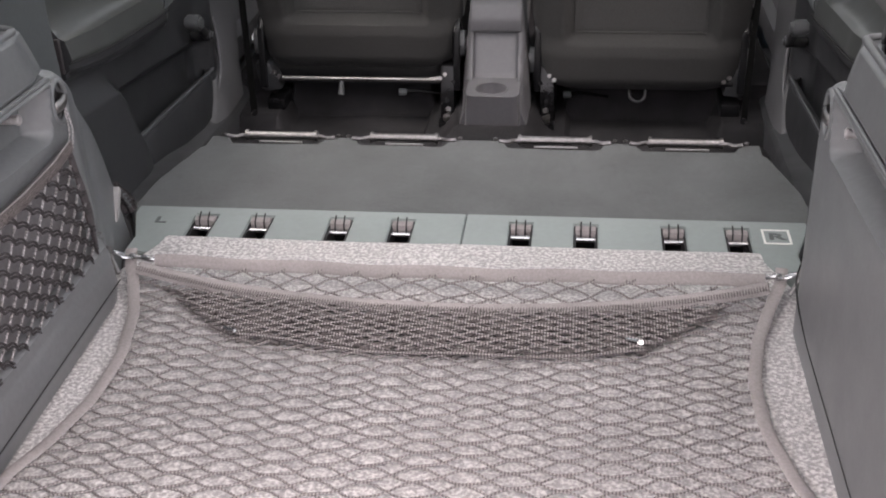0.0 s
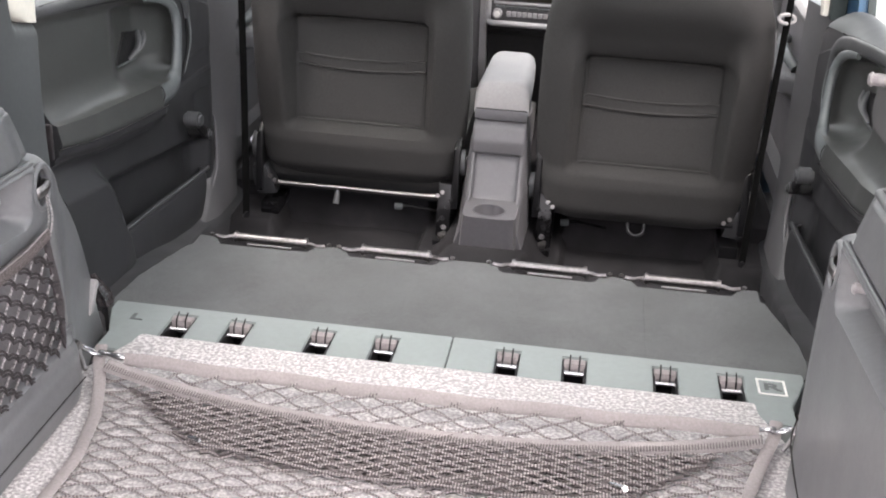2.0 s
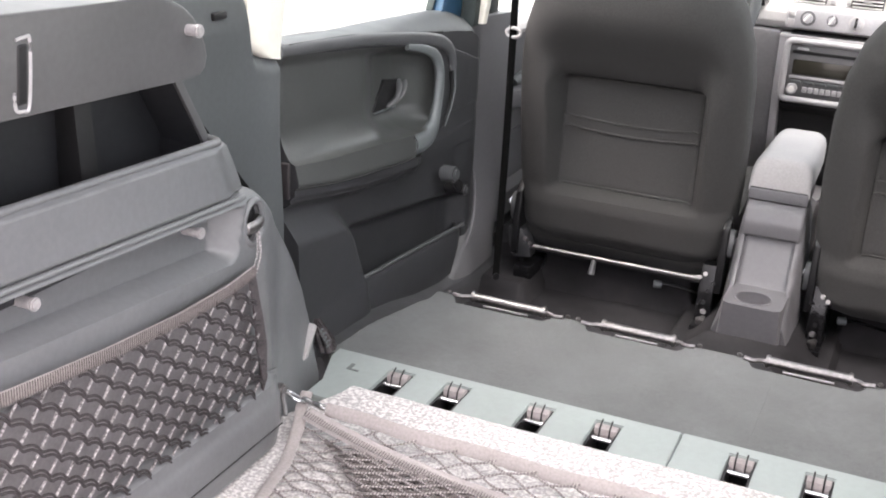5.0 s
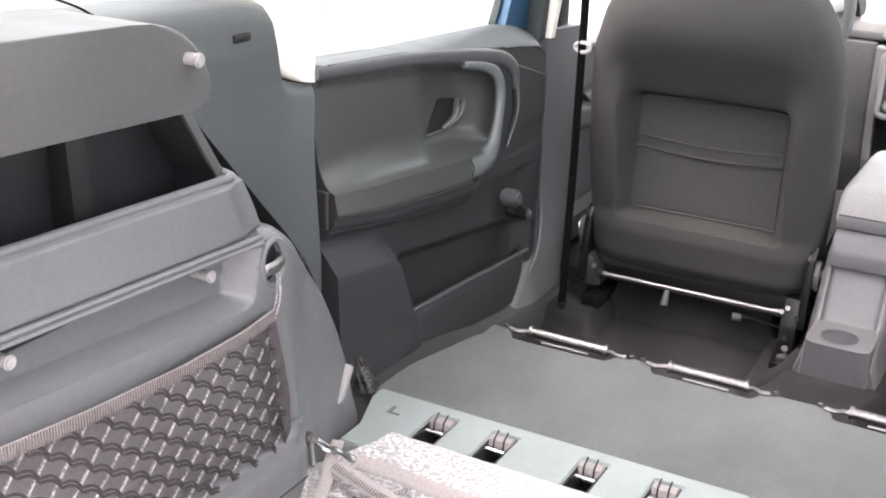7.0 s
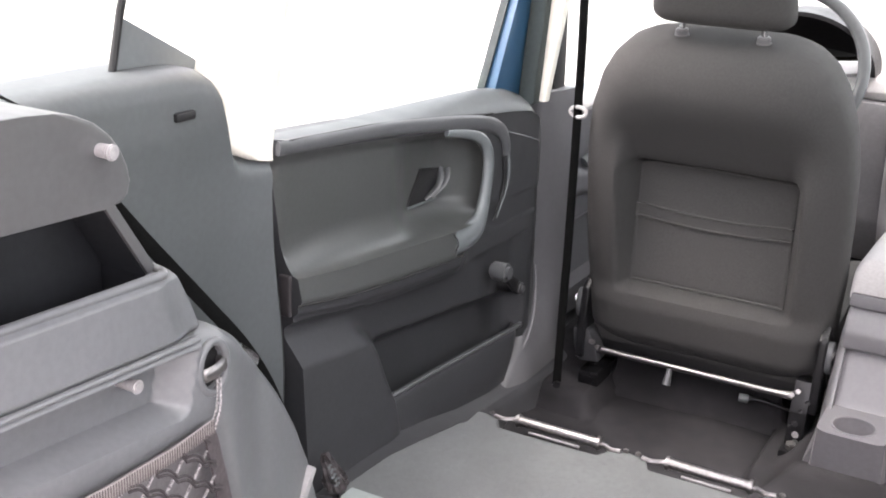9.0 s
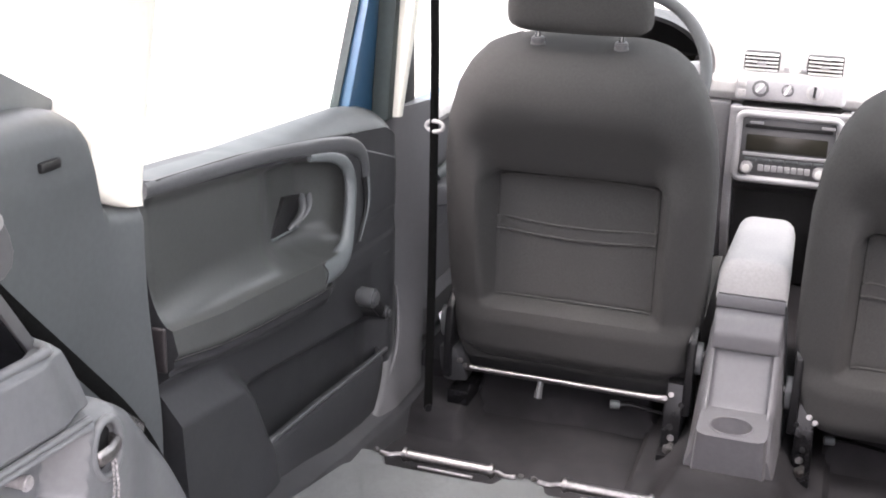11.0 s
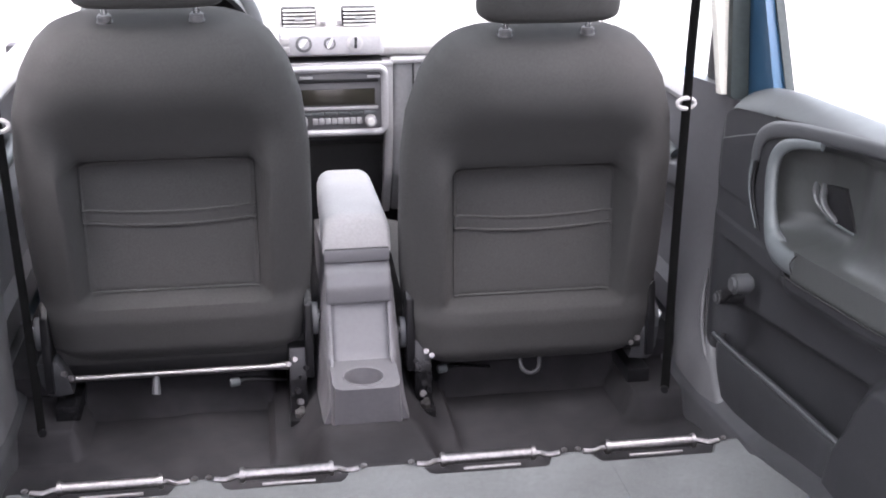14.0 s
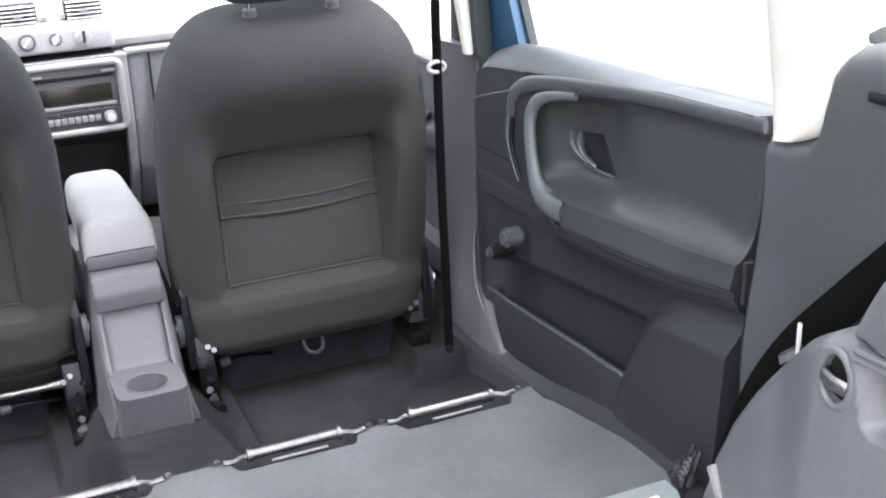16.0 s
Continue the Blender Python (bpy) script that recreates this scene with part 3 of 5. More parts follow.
# ---- side trim of the boot ----
def side_trim(sg):
    SIDE[0] = sg
    lab = "grey grained plastic boot side trim with storage bin"
    t = thing("side_trim", (-0.62, -1.0, 0), lab, "trim panel", "boot side trims")
    ys = (-1.5, -0.755, -0.715, -0.67, -0.62, -0.56, -0.51, -0.47, -0.445, -0.43)
    zs = (0.453, 0.4165, 0.412, 0.382, 0.335, 0.265, 0.20, 0.13, 0.06, 0.02)

    def f(u, v):
        y = -1.5 + 1.07 * u ** 0.8
        zt = lerp(ys, zs, y)
        fall = 0.05 * (min(y, -0.76) + 0.8)
        low, high = 0.331 - 0.083 * (min(y, -0.76) + 0.8), 0.3465 - 0.072 * (min(y, -0.76) + 0.8)
        lines = [-0.02, low, high, 0.4025 - fall, 0.4065 - fall, lerp(ys, zs, min(y, -0.76))]
        z = lerp((0, 0.62, 0.70, 0.88, 0.91, 1), lines, v)
        if y > -0.76:
            z = -0.02 + (z + 0.02) * (zt + 0.02) / (lines[5] + 0.02)
        x = -0.53 - 0.035 * ss(-0.72, -0.60, y) - 0.035 * ss(-0.62, -0.43, y)
        d = zt - z
        if y > -0.755:
            x -= 0.03 * (1 - math.sqrt(max(0, 1 - max(0, 1 - d / 0.03) ** 2)))
        else:
            x -= 0.008 * (1 - ss(0, 0.012, d))
        # long recess with slanted ledge, its lines falling forwards
        zz = z + 0.05 * (y + 0.8)
        qa = min(1.0, max(0.0, (z - low) / (high - low)))
        qb = min(1.0, max(0.0, (-0.764 - y + 0.25 * (zz - 0.40)) / 0.024))
        q = math.hypot(1 - qa, 1 - qb)
        x -= 0.037 * max(0.0, 1 - q) * (1 - ss(0.402, 0.407, zz))
        # shallow field behind the net
        if sg > 0:
            x -= 0.012 * (1 - ss(-0.70, -0.665, y + 0.25 * (z - 0.1))) * band(0.075, 0.315, 0.02, z)
            x += 0.006 * (1 - ss(0.06, 0.09, z)) * (1 - ss(-0.68, -0.6, y))
        else:
            x += 0.0015 * ss(-0.70, -0.697, y + 0.12 * (z - 0.2))
        # oval recess for the pull hook
        q = math.hypot((y + 0.738) / 0.021, (z - 0.372) / 0.029)
        x -= 0.016 * (1 - ss(0.8, 1.05, q))
        return (x, y, z)
    bm = nb()
    sheet(bm, f, 210, 90, lambda p: Vector((-0.74, p.y, p.z)))
    panel = part("panel", bm, M_SIDE, t)
    # bin box with open top
    bm = nb()
    def lip(u, v):
        y = -1.5 + 0.758 * u
        z = lerp((0, 1), (0.4195 - 0.05 * (y + 0.8), 0.4925 - 0.042 * (y + 0.795)), v)
        x = -0.5325 - 0.010 * v - 0.008 * (1 - ss(0, 0.10, 1 - v)) - 0.004 * (1 - ss(0, 0.06, v)) - 0.014 * ss(-0.80, -0.745, y)
        return (x, y - 0.026 * v ** 1.3 * ss(0.8, 1, u), z)
    sheet(bm, lip, 60, 30, lambda p: Vector((p.x - 0.012, p.y, p.z)))
    part("bin_front", bm, M_SIDE, t)
    rim = [(-0.5525, y, 0.4925 - 0.042 * (y + 0.795)) for y in (-1.5, -1.25, -1.0, -0.815)] + [(-0.556, -0.786, 0.492), (-0.575, -0.778, 0.492), (-0.60, -0.778, 0.496)]
    bm = nb()
    tube(bm, spline(rim, 6), 0.0055, 10)
    part("bin_rim", bm, M_SIDE, t)
    bm = nb()
    box(bm, (-0.70, -1.5, 0.40), (-0.562, -0.79, 0.412), 0.002)
    box(bm, (-0.650, -1.5, 0.40), (-0.640, -0.79, 0.596), 0.002)
    liner = part("bin_liner", bm, M_LINER, t, "dark storage bin liner")
    bm = nb()
    prism(bm, [(-0.640, 0.412), (-0.60, 0.412), (-0.612, 0.595), (-0.640, 0.595)], "y", -0.985, -0.955, 0.004)
    part("liner_rib", bm, M_BLACK, liner)
    bm = nb()
    prism(bm, [(-0.862, 0.602), (-0.852, 0.602), (-0.776, 0.486), (-0.776, 0.40), (-0.786, 0.40), (-0.786, 0.484)], "x", -0.645, -0.578, 0.002)
    bin_end = part("bin_end", bm, M_LINER, t, "dark sloping bin end")
    bm = nb()
    prism(bm, [(-0.864, 0.604), (-0.850, 0.604), (-0.774, 0.488), (-0.788, 0.486)], "x", -0.578, -0.572, 0.002)
    part("end_edge", bm, M_SHELF, bin_end)
    bm = nb()
    prism(bm, [(-1.28, 0.412), (-1.28, 0.612), (-1.19, 0.608), (-1.19, 0.412)], "x", -0.64, -0.572, 0.008, 3)
    part("bin_divider", bm, M_SHELF, t, "grey upright divider in the bin")
    # thick shelf ledge above, rounded at its end
    under = lambda y: 0.603 - 0.04 * (y + 0.89)
    over = lambda y: 0.703 - 0.045 * (y + 0.977)
    end = [(-0.99, over(-0.99)), (-0.965, 0.701), (-0.942, 0.696), (-0.920, 0.686), (-0.902, 0.672), (-0.889, 0.656), (-0.881, 0.638), (-0.878, 0.624), (-0.882, 0.611), (-0.892, 0.6045), (-0.908, under(-0.908))]
    bm = nb()
    prism(bm, [(-1.5, under(-1.5)), (-1.5, over(-1.5))] + end, "x", -0.648, -0.503, 0.0045, 3)
    part("shelf_ledge", bm, M_SHELF, t, "mid grey shelf ledge with rounded end")
    bm = nb()
    prism(bm, [(-1.186, 0.626), (-1.171, 0.626), (-1.165, 0.684), (-1.180, 0.684)], "x", -0.52, -0.5015, 0.004, 3)
    slot = part("grip_slot", bm, M_BLACK, t, "black upright grip slot")
    bm = nb()
    tube(bm, spline([(-0.5025, -1.188, 0.640), (-0.5025, -1.187, 0.624), (-0.5025, -1.178, 0.621), (-0.5025, -1.169, 0.626), (-0.5025, -1.163, 0.684), (-0.5025, -1.170, 0.689), (-0.5025, -1.181, 0.688)], 5), 0.0018, 8)
    part("slot_frame", bm, M_SILVER, slot)
    # pegs
    first = (-0.846, 0.389) if sg > 0 else (-0.815, 0.378)
    for y, z, x in ((*first, -0.566), (-1.142, 0.4025, -0.566), (-0.916, 0.66, -0.513)):
        bm = nb()
        disc(bm, (x + 0.008, y, z), (1, 0, 0), 0.0066, 0.030, bev=0.001)
        disc(bm, (x + 0.025, y, z), (1, 0, 0), 0.0078, 0.006, bev=0.002)
        part("peg", bm, M_PEG, panel, "small bright metal peg")
    # pull hook in its oval
    bm = nb()
    tube(bm, torus_oval(-0.738, 0.372, -0.533, 0.023, 0.031), 0.005, 10, closed=True, up=(1, 0, 0))
    part("hook_surround", bm, M_SIDE, panel)
    bm = nb()
    tube(bm, [(-0.5325, -1.5 + 0.74 * i / 12, 0.4165 - 0.05 * (-1.5 + 0.74 * i / 12 + 0.8)) for i in range(13)], 0.0035, 8)
    part("ledge_bead", bm, M_SIDE, panel)
    bm = nb()
    prism(bm, torus_disc(-0.738, 0.372, 0.019, 0.027), "x", -0.56, -0.541, 0)
    part("hook_hollow", bm, M_BLACK, panel, "dark oval hollow")
    bm = nb()
    tube(bm, [(-0.541, -0.756, 0.367), (-0.531, -0.752, 0.367), (-0.528, -0.738, 0.369), (-0.531, -0.722, 0.371), (-0.541, -0.719, 0.371)], 0.0085, 10, 0.55, up=(1, 0, 0))
    part("pull_hook", bm, M_STEEL, panel, "bright metal pull hook")
    # quarter panel between door and boot
    bm = nb()
    def qf(u, v):
        y = -1.5 + 0.9 * u / 0.4 if u < 0.4 else -0.6 + 0.14 * (u - 0.4) / 0.6
        zt = lerp((-1.5, -0.82, -0.71, -0.64, -0.605, -0.580, -0.569, -0.562, -0.556, -0.549, -0.537, -0.515, -0.46), (0.69, 0.677, 0.677, 0.675, 0.672, 0.664, 0.651, 0.618, 0.592, 0.568, 0.555, 0.548, 0.538), y)
        zb = lerp((-1.5, -0.8, -0.5, -0.4), (0.35, 0.3, -0.02, -0.02), y)
        z = zb + (zt - zb) * v
        y += 0.055 * ss(0.7, 1.0, u) * (1 - ss(0.16, 0.50, z))
        x = lerp((-0.05, 0.2, 0.45, 0.6, 0.7), (-0.69, -0.675, -0.655, -0.648, -0.655), z) - 0.03 * (1 - math.sqrt(max(0, 1 - max(0, 1 - (zt - z) / 0.03) ** 2)))
        x -= 0.02 * ss(0.95, 1.0, u)
        if sg < 0:
            y += 0.012 * ss(0.4, 1.0, u)
        return (x, y, z)
    sheet(bm, qf, 90, 60, lambda p: Vector((-0.74, p.y, p.z)))
    quarter = part("quarter_panel", bm, M_QUARTER, t, "slate grey plastic quarter panel")
    bm = nb()
    tube(bm, [Vector(qf(1.0, 0.06 + 0.92 * i / 20)) + Vector((0.004, 0.003, 0)) for i in range(21)], 0.0045, 8)
    part("edge_seal", bm, M_BLACK, quarter, "black rubber edge seal")
    bm = nb()
    box(bm, (-0.665, -0.657, 0.617), (-0.6445, -0.624, 0.628), 0.003)
    part("slot", bm, M_BLACK, quarter, "black slot in the panel")
    bm = nb()
    prism(bm, [(-0.70, 0.672), (-0.555, 0.66), (-0.56, 0.672), (-0.685, 0.737)], "x", -0.705, -0.70, 0)
    corner = part("window_corner", bm, M_BEZEL, t, "pale grey window corner piece")
    bm = nb()
    tube(bm, [(-0.70, -0.70, 0.672), (-0.698, -0.684, 0.74), (-0.66, -0.64, 1.0)], 0.005, 8)
    part("window_seal", bm, M_BLACK, corner, "black window seal")
    if sg < 0:
        # joint of the lower skirt, turning up at its end
        bm = nb()
        tube(bm, spline([(-0.5298, -1.5, 0.058), (-0.5298, -1.1, 0.057), (-0.5298, -0.87, 0.055), (-0.5298, -0.80, 0.056), (-0.5285, -0.73, 0.070), (-0.5285, -0.697, 0.09), (-0.533, -0.690, 0.115)], 6), 0.0012, 6)
        part("skirt_joint", bm, M_SEAM, panel)
    # pale clip mark low on the end
    bm = nb()
    prism(bm, [(-0.508, 0.055), (-0.494, 0.055), (-0.466, 0.100), (-0.474, 0.107)], "x", -0.595, -0.5845, 0.001)
    part("mark", bm, M_LID, panel)
    SIDE[0] = 1
    return t

# ---- rear doors ----
def door(sg):
    SIDE[0] = sg
    t = thing("rear_door", (-0.72, 0.0, -0.03), "closed rear car door with dark padded panel", "car door", "rear doors")
    # lines along the door: upper groove, hem of the padding, armrest crest, armrest seam, foot of the armrest
    groove = lambda y: lerp((-0.42, -0.318, -0.181, -0.045, 0.113, 0.2, 0.3, 0.40, 0.445, 0.465, 0.48), (0.541, 0.534, 0.524, 0.509, 0.488, 0.475, 0.464, 0.450, 0.434, 0.416, 0.39), y)
    hem = lambda y: lerp((-0.42, -0.29, -0.123, 0.097, 0.2, 0.3, 0.48), (0.521, 0.509, 0.491, 0.463, 0.444, 0.428, 0.37), y)
    crest = lambda y: lerp((-0.42, -0.236, 0.0, 0.06, 0.48), (0.340, 0.325, 0.301, 0.296, 0.285), y)
    seam = lambda y: lerp((-0.42, -0.192, 0.013, 0.14, 0.48), (0.302, 0.272, 0.250, 0.242, 0.235), y)
    foot = lambda y: lerp((-0.42, -0.165, 0.092, 0.48), (0.277, 0.235, 0.207, 0.195), y)
    outline = lambda z: lerp((0.24, 0.266, 0.31, 0.377, 0.41, 0.436, 0.453, 0.469), (0.14, 0.185, 0.215, 0.232, 0.230, 0.20, 0.14, 0.07), z)

    def mix(a, b, k):
        return a + (b - a) * k

    def f(u, v):
        yy = -0.398 + 0.876 * u
        lv = (-0.10, foot(yy), seam(yy), crest(yy), hem(yy), groove(yy))
        z = lerp((0, 0.44, 0.50, 0.58, 0.90, 1.0), lv, v)
        ya = lerp((-0.10, 0.05, 0.3, 0.5), (-0.36, -0.365, -0.385, -0.398), z)
        yb = lerp((-0.10, -0.042, -0.025, 0.0, 0.05, 0.12, 0.40, 0.46), (0.43, 0.445, 0.45, 0.455, 0.468, 0.478, 0.478, 0.462), z)
        y = ya + (yb - ya) * u
        plain = -0.690
        taper = 0.019 * (1 - ss(-0.425, -0.26, y))
        front = outline(z)
        if z >= lv[4]:
            x = plain - 0.002
        elif z >= lv[3]:
            k = (lv[4] - z) / (lv[4] - lv[3])
            depth = 0.010 + 0.038 * ss(-0.10, 0.03, y)
            start = mix(0.66, 0.78, ss(-0.12, 0.02, y))
            q = min(1.0, max(0.0, (k - start) / (1 - start)))
            rise = 0.8 * (1 - math.sqrt(1 - q * q)) + 0.2 * q * q
            bowl = ss(-0.10, 0.03, y)
            x = -0.694 - depth * ss(-0.01, 0.10 + 0.04 * bowl, k) + (depth + 0.0375 - taper) * rise + 0.005 * k * (1 - rise)
            x = mix(x, plain, ss(min(0.10, front - 0.05), front + 0.012, y))
        elif z >= lv[2]:
            q = (z - lv[2]) / (lv[3] - lv[2])
            x = -0.6505 - taper - 0.006 * q - 0.004 * (1 - ss(0, 0.15, q))
            x = mix(x, plain - 0.002, ss(0.046, 0.10, y))
        elif z >= lv[1]:
            q = (z - lv[1]) / (lv[2] - lv[1])
            x = mix(-0.660 - taper - 0.010 * (1 - ss(0, 0.5, q)), plain, ss(0.07, 0.17, y))
        else:
            x = -0.704 + 0.022 * ss(lv[1] - 0.022, lv[1], z) * (1 - ss(0.05, 0.2, y))
            x = mix(x, plain, ss(0.36, 0.44, y))
            # raised block at the rear with a bevelled top, and the pocket beside it
            side = lerp((-0.1, 0.026, 0.07, 0.142, 0.215, 0.3), (-0.05, -0.079, -0.105, -0.141, -0.206, -0.25), z)
            btop = 0.240 - 0.14 * (y + 0.383)
            blk = (1 - ss(side - 0.035, side + 0.012, y)) * min(1.0, max(0.0, (btop - z) / 0.044))
            x += 0.031 * blk
            ptop = lerp((-0.15, 0.117, 0.373, 0.45), (0.146, 0.108, 0.073, 0.06), y)
            x -= 0.034 * ss(side - 0.005, side + 0.03, y) * (1 - ss(ptop - 0.02, ptop + 0.012, z)) * (1 - ss(0.40, 0.43, y))
            x += 0.012 * (1 - ss(-0.05, 0.05, z)) * (1 - ss(-0.16, -0.06, y))
        x -= 0.008 * ss(0.45, 0.478, y)
        x -= 0.014 * (1 - math.sqrt(max(0.0, 1 - max(0.0, 1 - (y + 0.398) / 0.016) ** 2)))
        return (x, y, z)
    bm = nb()
    sheet(bm, f, 150, 150, lambda p: Vector((-0.756, p.y, p.z)))
    bm.faces.ensure_lookup_table()
    for i in range(106):
        for j in range(75, 135):
            bm.faces[i * 150 + j].material_index = 1
    panel = part("door_panel", bm, M_DOOR, t)
    panel.data.materials.append(M_INSERT)
    # broad cap under the window, widening forwards
    upper = lambda y: lerp((-0.42, -0.33, -0.085, 0.26, 0.36, 0.42, 0.45, 0.47), (0.530, 0.528, 0.519, 0.503, 0.490, 0.472, 0.452, 0.43), y)
    bm = nb()
    def cap(u, v):
        y = -0.396 + 0.862 * u
        a, b = groove(y) - 0.002, upper(y)
        k = math.sin(0.5 * math.pi * v)
        x = -0.689 - 0.056 * v ** 1.25
        z = a + (max(a + 0.006, b + 0.004) - a) * k - (0.006 if b < a + 0.002 else 0.002) * v ** 3
        end = 1 - math.sqrt(max(0.0, 1 - max(0.0, (y - 0.40) / 0.066) ** 2))
        return (x - 0.03 * end - 0.01 * (1 - ss(0, 0.02, u)), y, z - 0.02 * end)
    sheet(bm, cap, 60, 18, lambda p: Vector((-0.748, p.y, p.z - 0.012)))
    part("sill_cap", bm, M_CAP, t, "slate grey window sill cap")
    bm = nb()
    tube(bm, [(-0.6895, -0.385 + 0.62 * i / 30, groove(-0.385 + 0.62 * i / 30) - 0.001) for i in range(31)], 0.0018, 6)
    part("sill_groove", bm, M_SEAM, t)
    # raised band between groove and padding, turning down at the front
    mid = spline([(-0.691, -0.408, 0.5305), (-0.688, -0.29, 0.5215), (-0.688, -0.123, 0.507), (-0.688, 0.05, 0.484), (-0.688, 0.16, 0.466), (-0.688, 0.235, 0.448), (-0.688, 0.280, 0.424), (-0.688, 0.296, 0.394), (-0.688, 0.296, 0.374)], 6)
    n = len(mid)
    bm = nb()
    tube(bm, mid, [0.0105 + 0.004 * ss(0.1, 0.6, i / n) - 0.005 * ss(0.88, 1.0, i / n) for i in range(n)], 14, 0.42, up=(1, 0, 0))
    part("trim_band", bm, M_DOORTRIM, t, "grey trim band above the padding")
    # armrest end and joint
    bm = nb()
    prism(bm, [(-0.4005, 0.282), (-0.4005, 0.345), (-0.393, 0.345), (-0.393, 0.281)], "x", -0.70, -0.6785, 0.004, 3)
    part("armrest_end", bm, M_PLUM, t, "dull dark armrest end piece")
    bm = nb()
    tube(bm, [(-0.6540 - 0.019 * (1 - ss(-0.425, -0.26, -0.392 + 0.47 * i / 20)), -0.392 + 0.47 * i / 20, seam(-0.392 + 0.47 * i / 20) + 0.0005) for i in range(21)], 0.0016, 6)
    part("armrest_groove", bm, M_SEAM, t)
    # satin pull loop: from the armrest forwards, up and back
    loop = spline([(-0.6705, 0.034, 0.2745), (-0.6665, 0.085, 0.2715), (-0.666, 0.128, 0.275), (-0.668, 0.158, 0.288), (-0.671, 0.181, 0.323), (-0.675, 0.199, 0.376), (-0.679, 0.199, 0.410), (-0.682, 0.178, 0.434), (-0.685, 0.133, 0.451), (-0.688, 0.06, 0.466)], 7)
    n = len(loop) - 1
    rr = [0.0245 - 0.0095 * ss(0.18, 0.5, i / n) - 0.008 * ss(0.6, 1.0, i / n) for i in range(n + 1)]
    bm = nb()
    tube(bm, loop, rr, 18, 0.62, up=(1, 0, 0))
    pull = part("pull_handle", bm, M_BEZEL, t, "satin grey pull handle loop")
    bm = nb()
    tube(bm, spline([(-0.6525, 0.036, 0.296), (-0.6505, 0.050, 0.276), (-0.6545, 0.040, 0.252)], 5), 0.0011, 6)
    part("joint", bm, M_SEAM, pull)
    # glossy crescent slit ahead of the loop
    arc = spline([(-0.686, 0.301, 0.382), (-0.684, 0.306, 0.345), (-0.684, 0.298, 0.31), (-0.686, 0.268, 0.262)], 6)
    bm = nb()
    tube(bm, arc, [0.006 - 0.004 * i / (len(arc) - 1) for i in range(len(arc))], 10, 0.6, up=(1, 0, 0))
    part("pull_trim", bm, M_BEZEL, t, "satin grey crescent trim")
    bm = nb()
    tube(bm, [p + Vector((-0.001, -0.012, -0.002)) for p in arc], [0.008 - 0.006 * i / (len(arc) - 1) for i in range(len(arc))], 8, 0.5, up=(1, 0, 0))
    part("pull_slit", bm, M_BLACK, t, "dark slit beside the trim")
    # inner release lever in a black bowl
    bm = nb()
    prism(bm, [(0.012, 0.336), (0.060, 0.395), (0.150, 0.380), (0.148, 0.372), (0.106, 0.333)], "x", -0.752, -0.7335, 0.003)
    rel = part("release_bowl", bm, M_BLACK, t, "black release lever bowl")
    bm = nb()
    tube(bm, [(-0.7325, 0.012, 0.3345), (-0.7315, 0.055, 0.3335), (-0.7315, 0.106, 0.3325)], 0.0022, 8)
    part("bowl_edge", bm, M_BEZEL, rel)
    for y in (0.098, 0.122):
        bm = nb()
        tube(bm, spline([(-0.734, y - 0.028, 0.336), (-0.725, y - 0.004, 0.352), (-0.725, y + 0.012, 0.368), (-0.735, y + 0.026, 0.384)], 5), 0.0065, 10, 0.55)
        part("release_lever", bm, M_DOORTRIM, rel)
    # window winder
    bm = nb()
    disc(bm, (-0.676, 0.327, 0.106), (1, 0, 0), 0.0135, 0.052, bev=0.004)
    tube(bm, spline([(-0.664, 0.327, 0.106), (-0.666, 0.30, 0.130), (-0.668, 0.270, 0.155)], 5), [0.013, 0.013, 0.0125, 0.012, 0.012, 0.0115, 0.011, 0.011, 0.011, 0.011, 0.011], 10, 0.7, up=(1, 0, 0))
    crank = part("window_winder", bm, M_BLACK, t, "dark plastic window winder")
    bm = nb()
    disc(bm, (-0.668, 0.262, 0.158), (1, 0.0, 0), 0.0185, 0.040, bev=0.006)
    part("knob", bm, M_DOORTRIM, crank, "grey winder knob")
    bm = nb()
    disc(bm, (-0.656, 0.327, 0.106), (1, 0, 0), 0.0125, 0.018, bev=0.005)
    part("hub_cap", bm, M_DOORTRIM, crank, "grey winder hub")
    # pocket front wall, rolled at the lip
    lipz = lambda y: lerp((-0.115, -0.097, 0.06, 0.253, 0.423), (0.018, 0.033, 0.023, 0.006, -0.010), y)
    bm = nb()
    def wall(u, v):
        y = -0.13 + 0.55 * u
        zl = lipz(y)
        zb = -0.10
        z = zb + (zl - zb) * v
        x = -0.684 + 0.010 * math.sin(math.pi * min(1.0, 0.25 + 0.75 * v)) - 0.006 * ss(0.93, 1.0, v)
        return (x - 0.014 * (1 - ss(0, 0.10, u)) - 0.02 * ss(0.93, 1, u), y - 0.09 * ss(0.8, 1, u) * (1 - v), z)
    sheet(bm, wall, 50, 24, lambda p: Vector((p.x - 0.008, p.y, p.z)))
    part("pocket_wall", bm, M_DOOR, t, "dark door pocket front")
    bm = nb()
    tube(bm, spline([(-0.697, -0.118, 0.020), (-0.688, -0.095, 0.0335), (-0.686, -0.06, 0.032), (-0.686, 0.06, 0.0235), (-0.686, 0.253, 0.0065), (-0.690, 0.415, -0.009)], 6), 0.0048, 10)
    part("pocket_lip", bm, M_DOORTRIM, t, "grey door pocket lip")
    SIDE[0] = 1
    return t


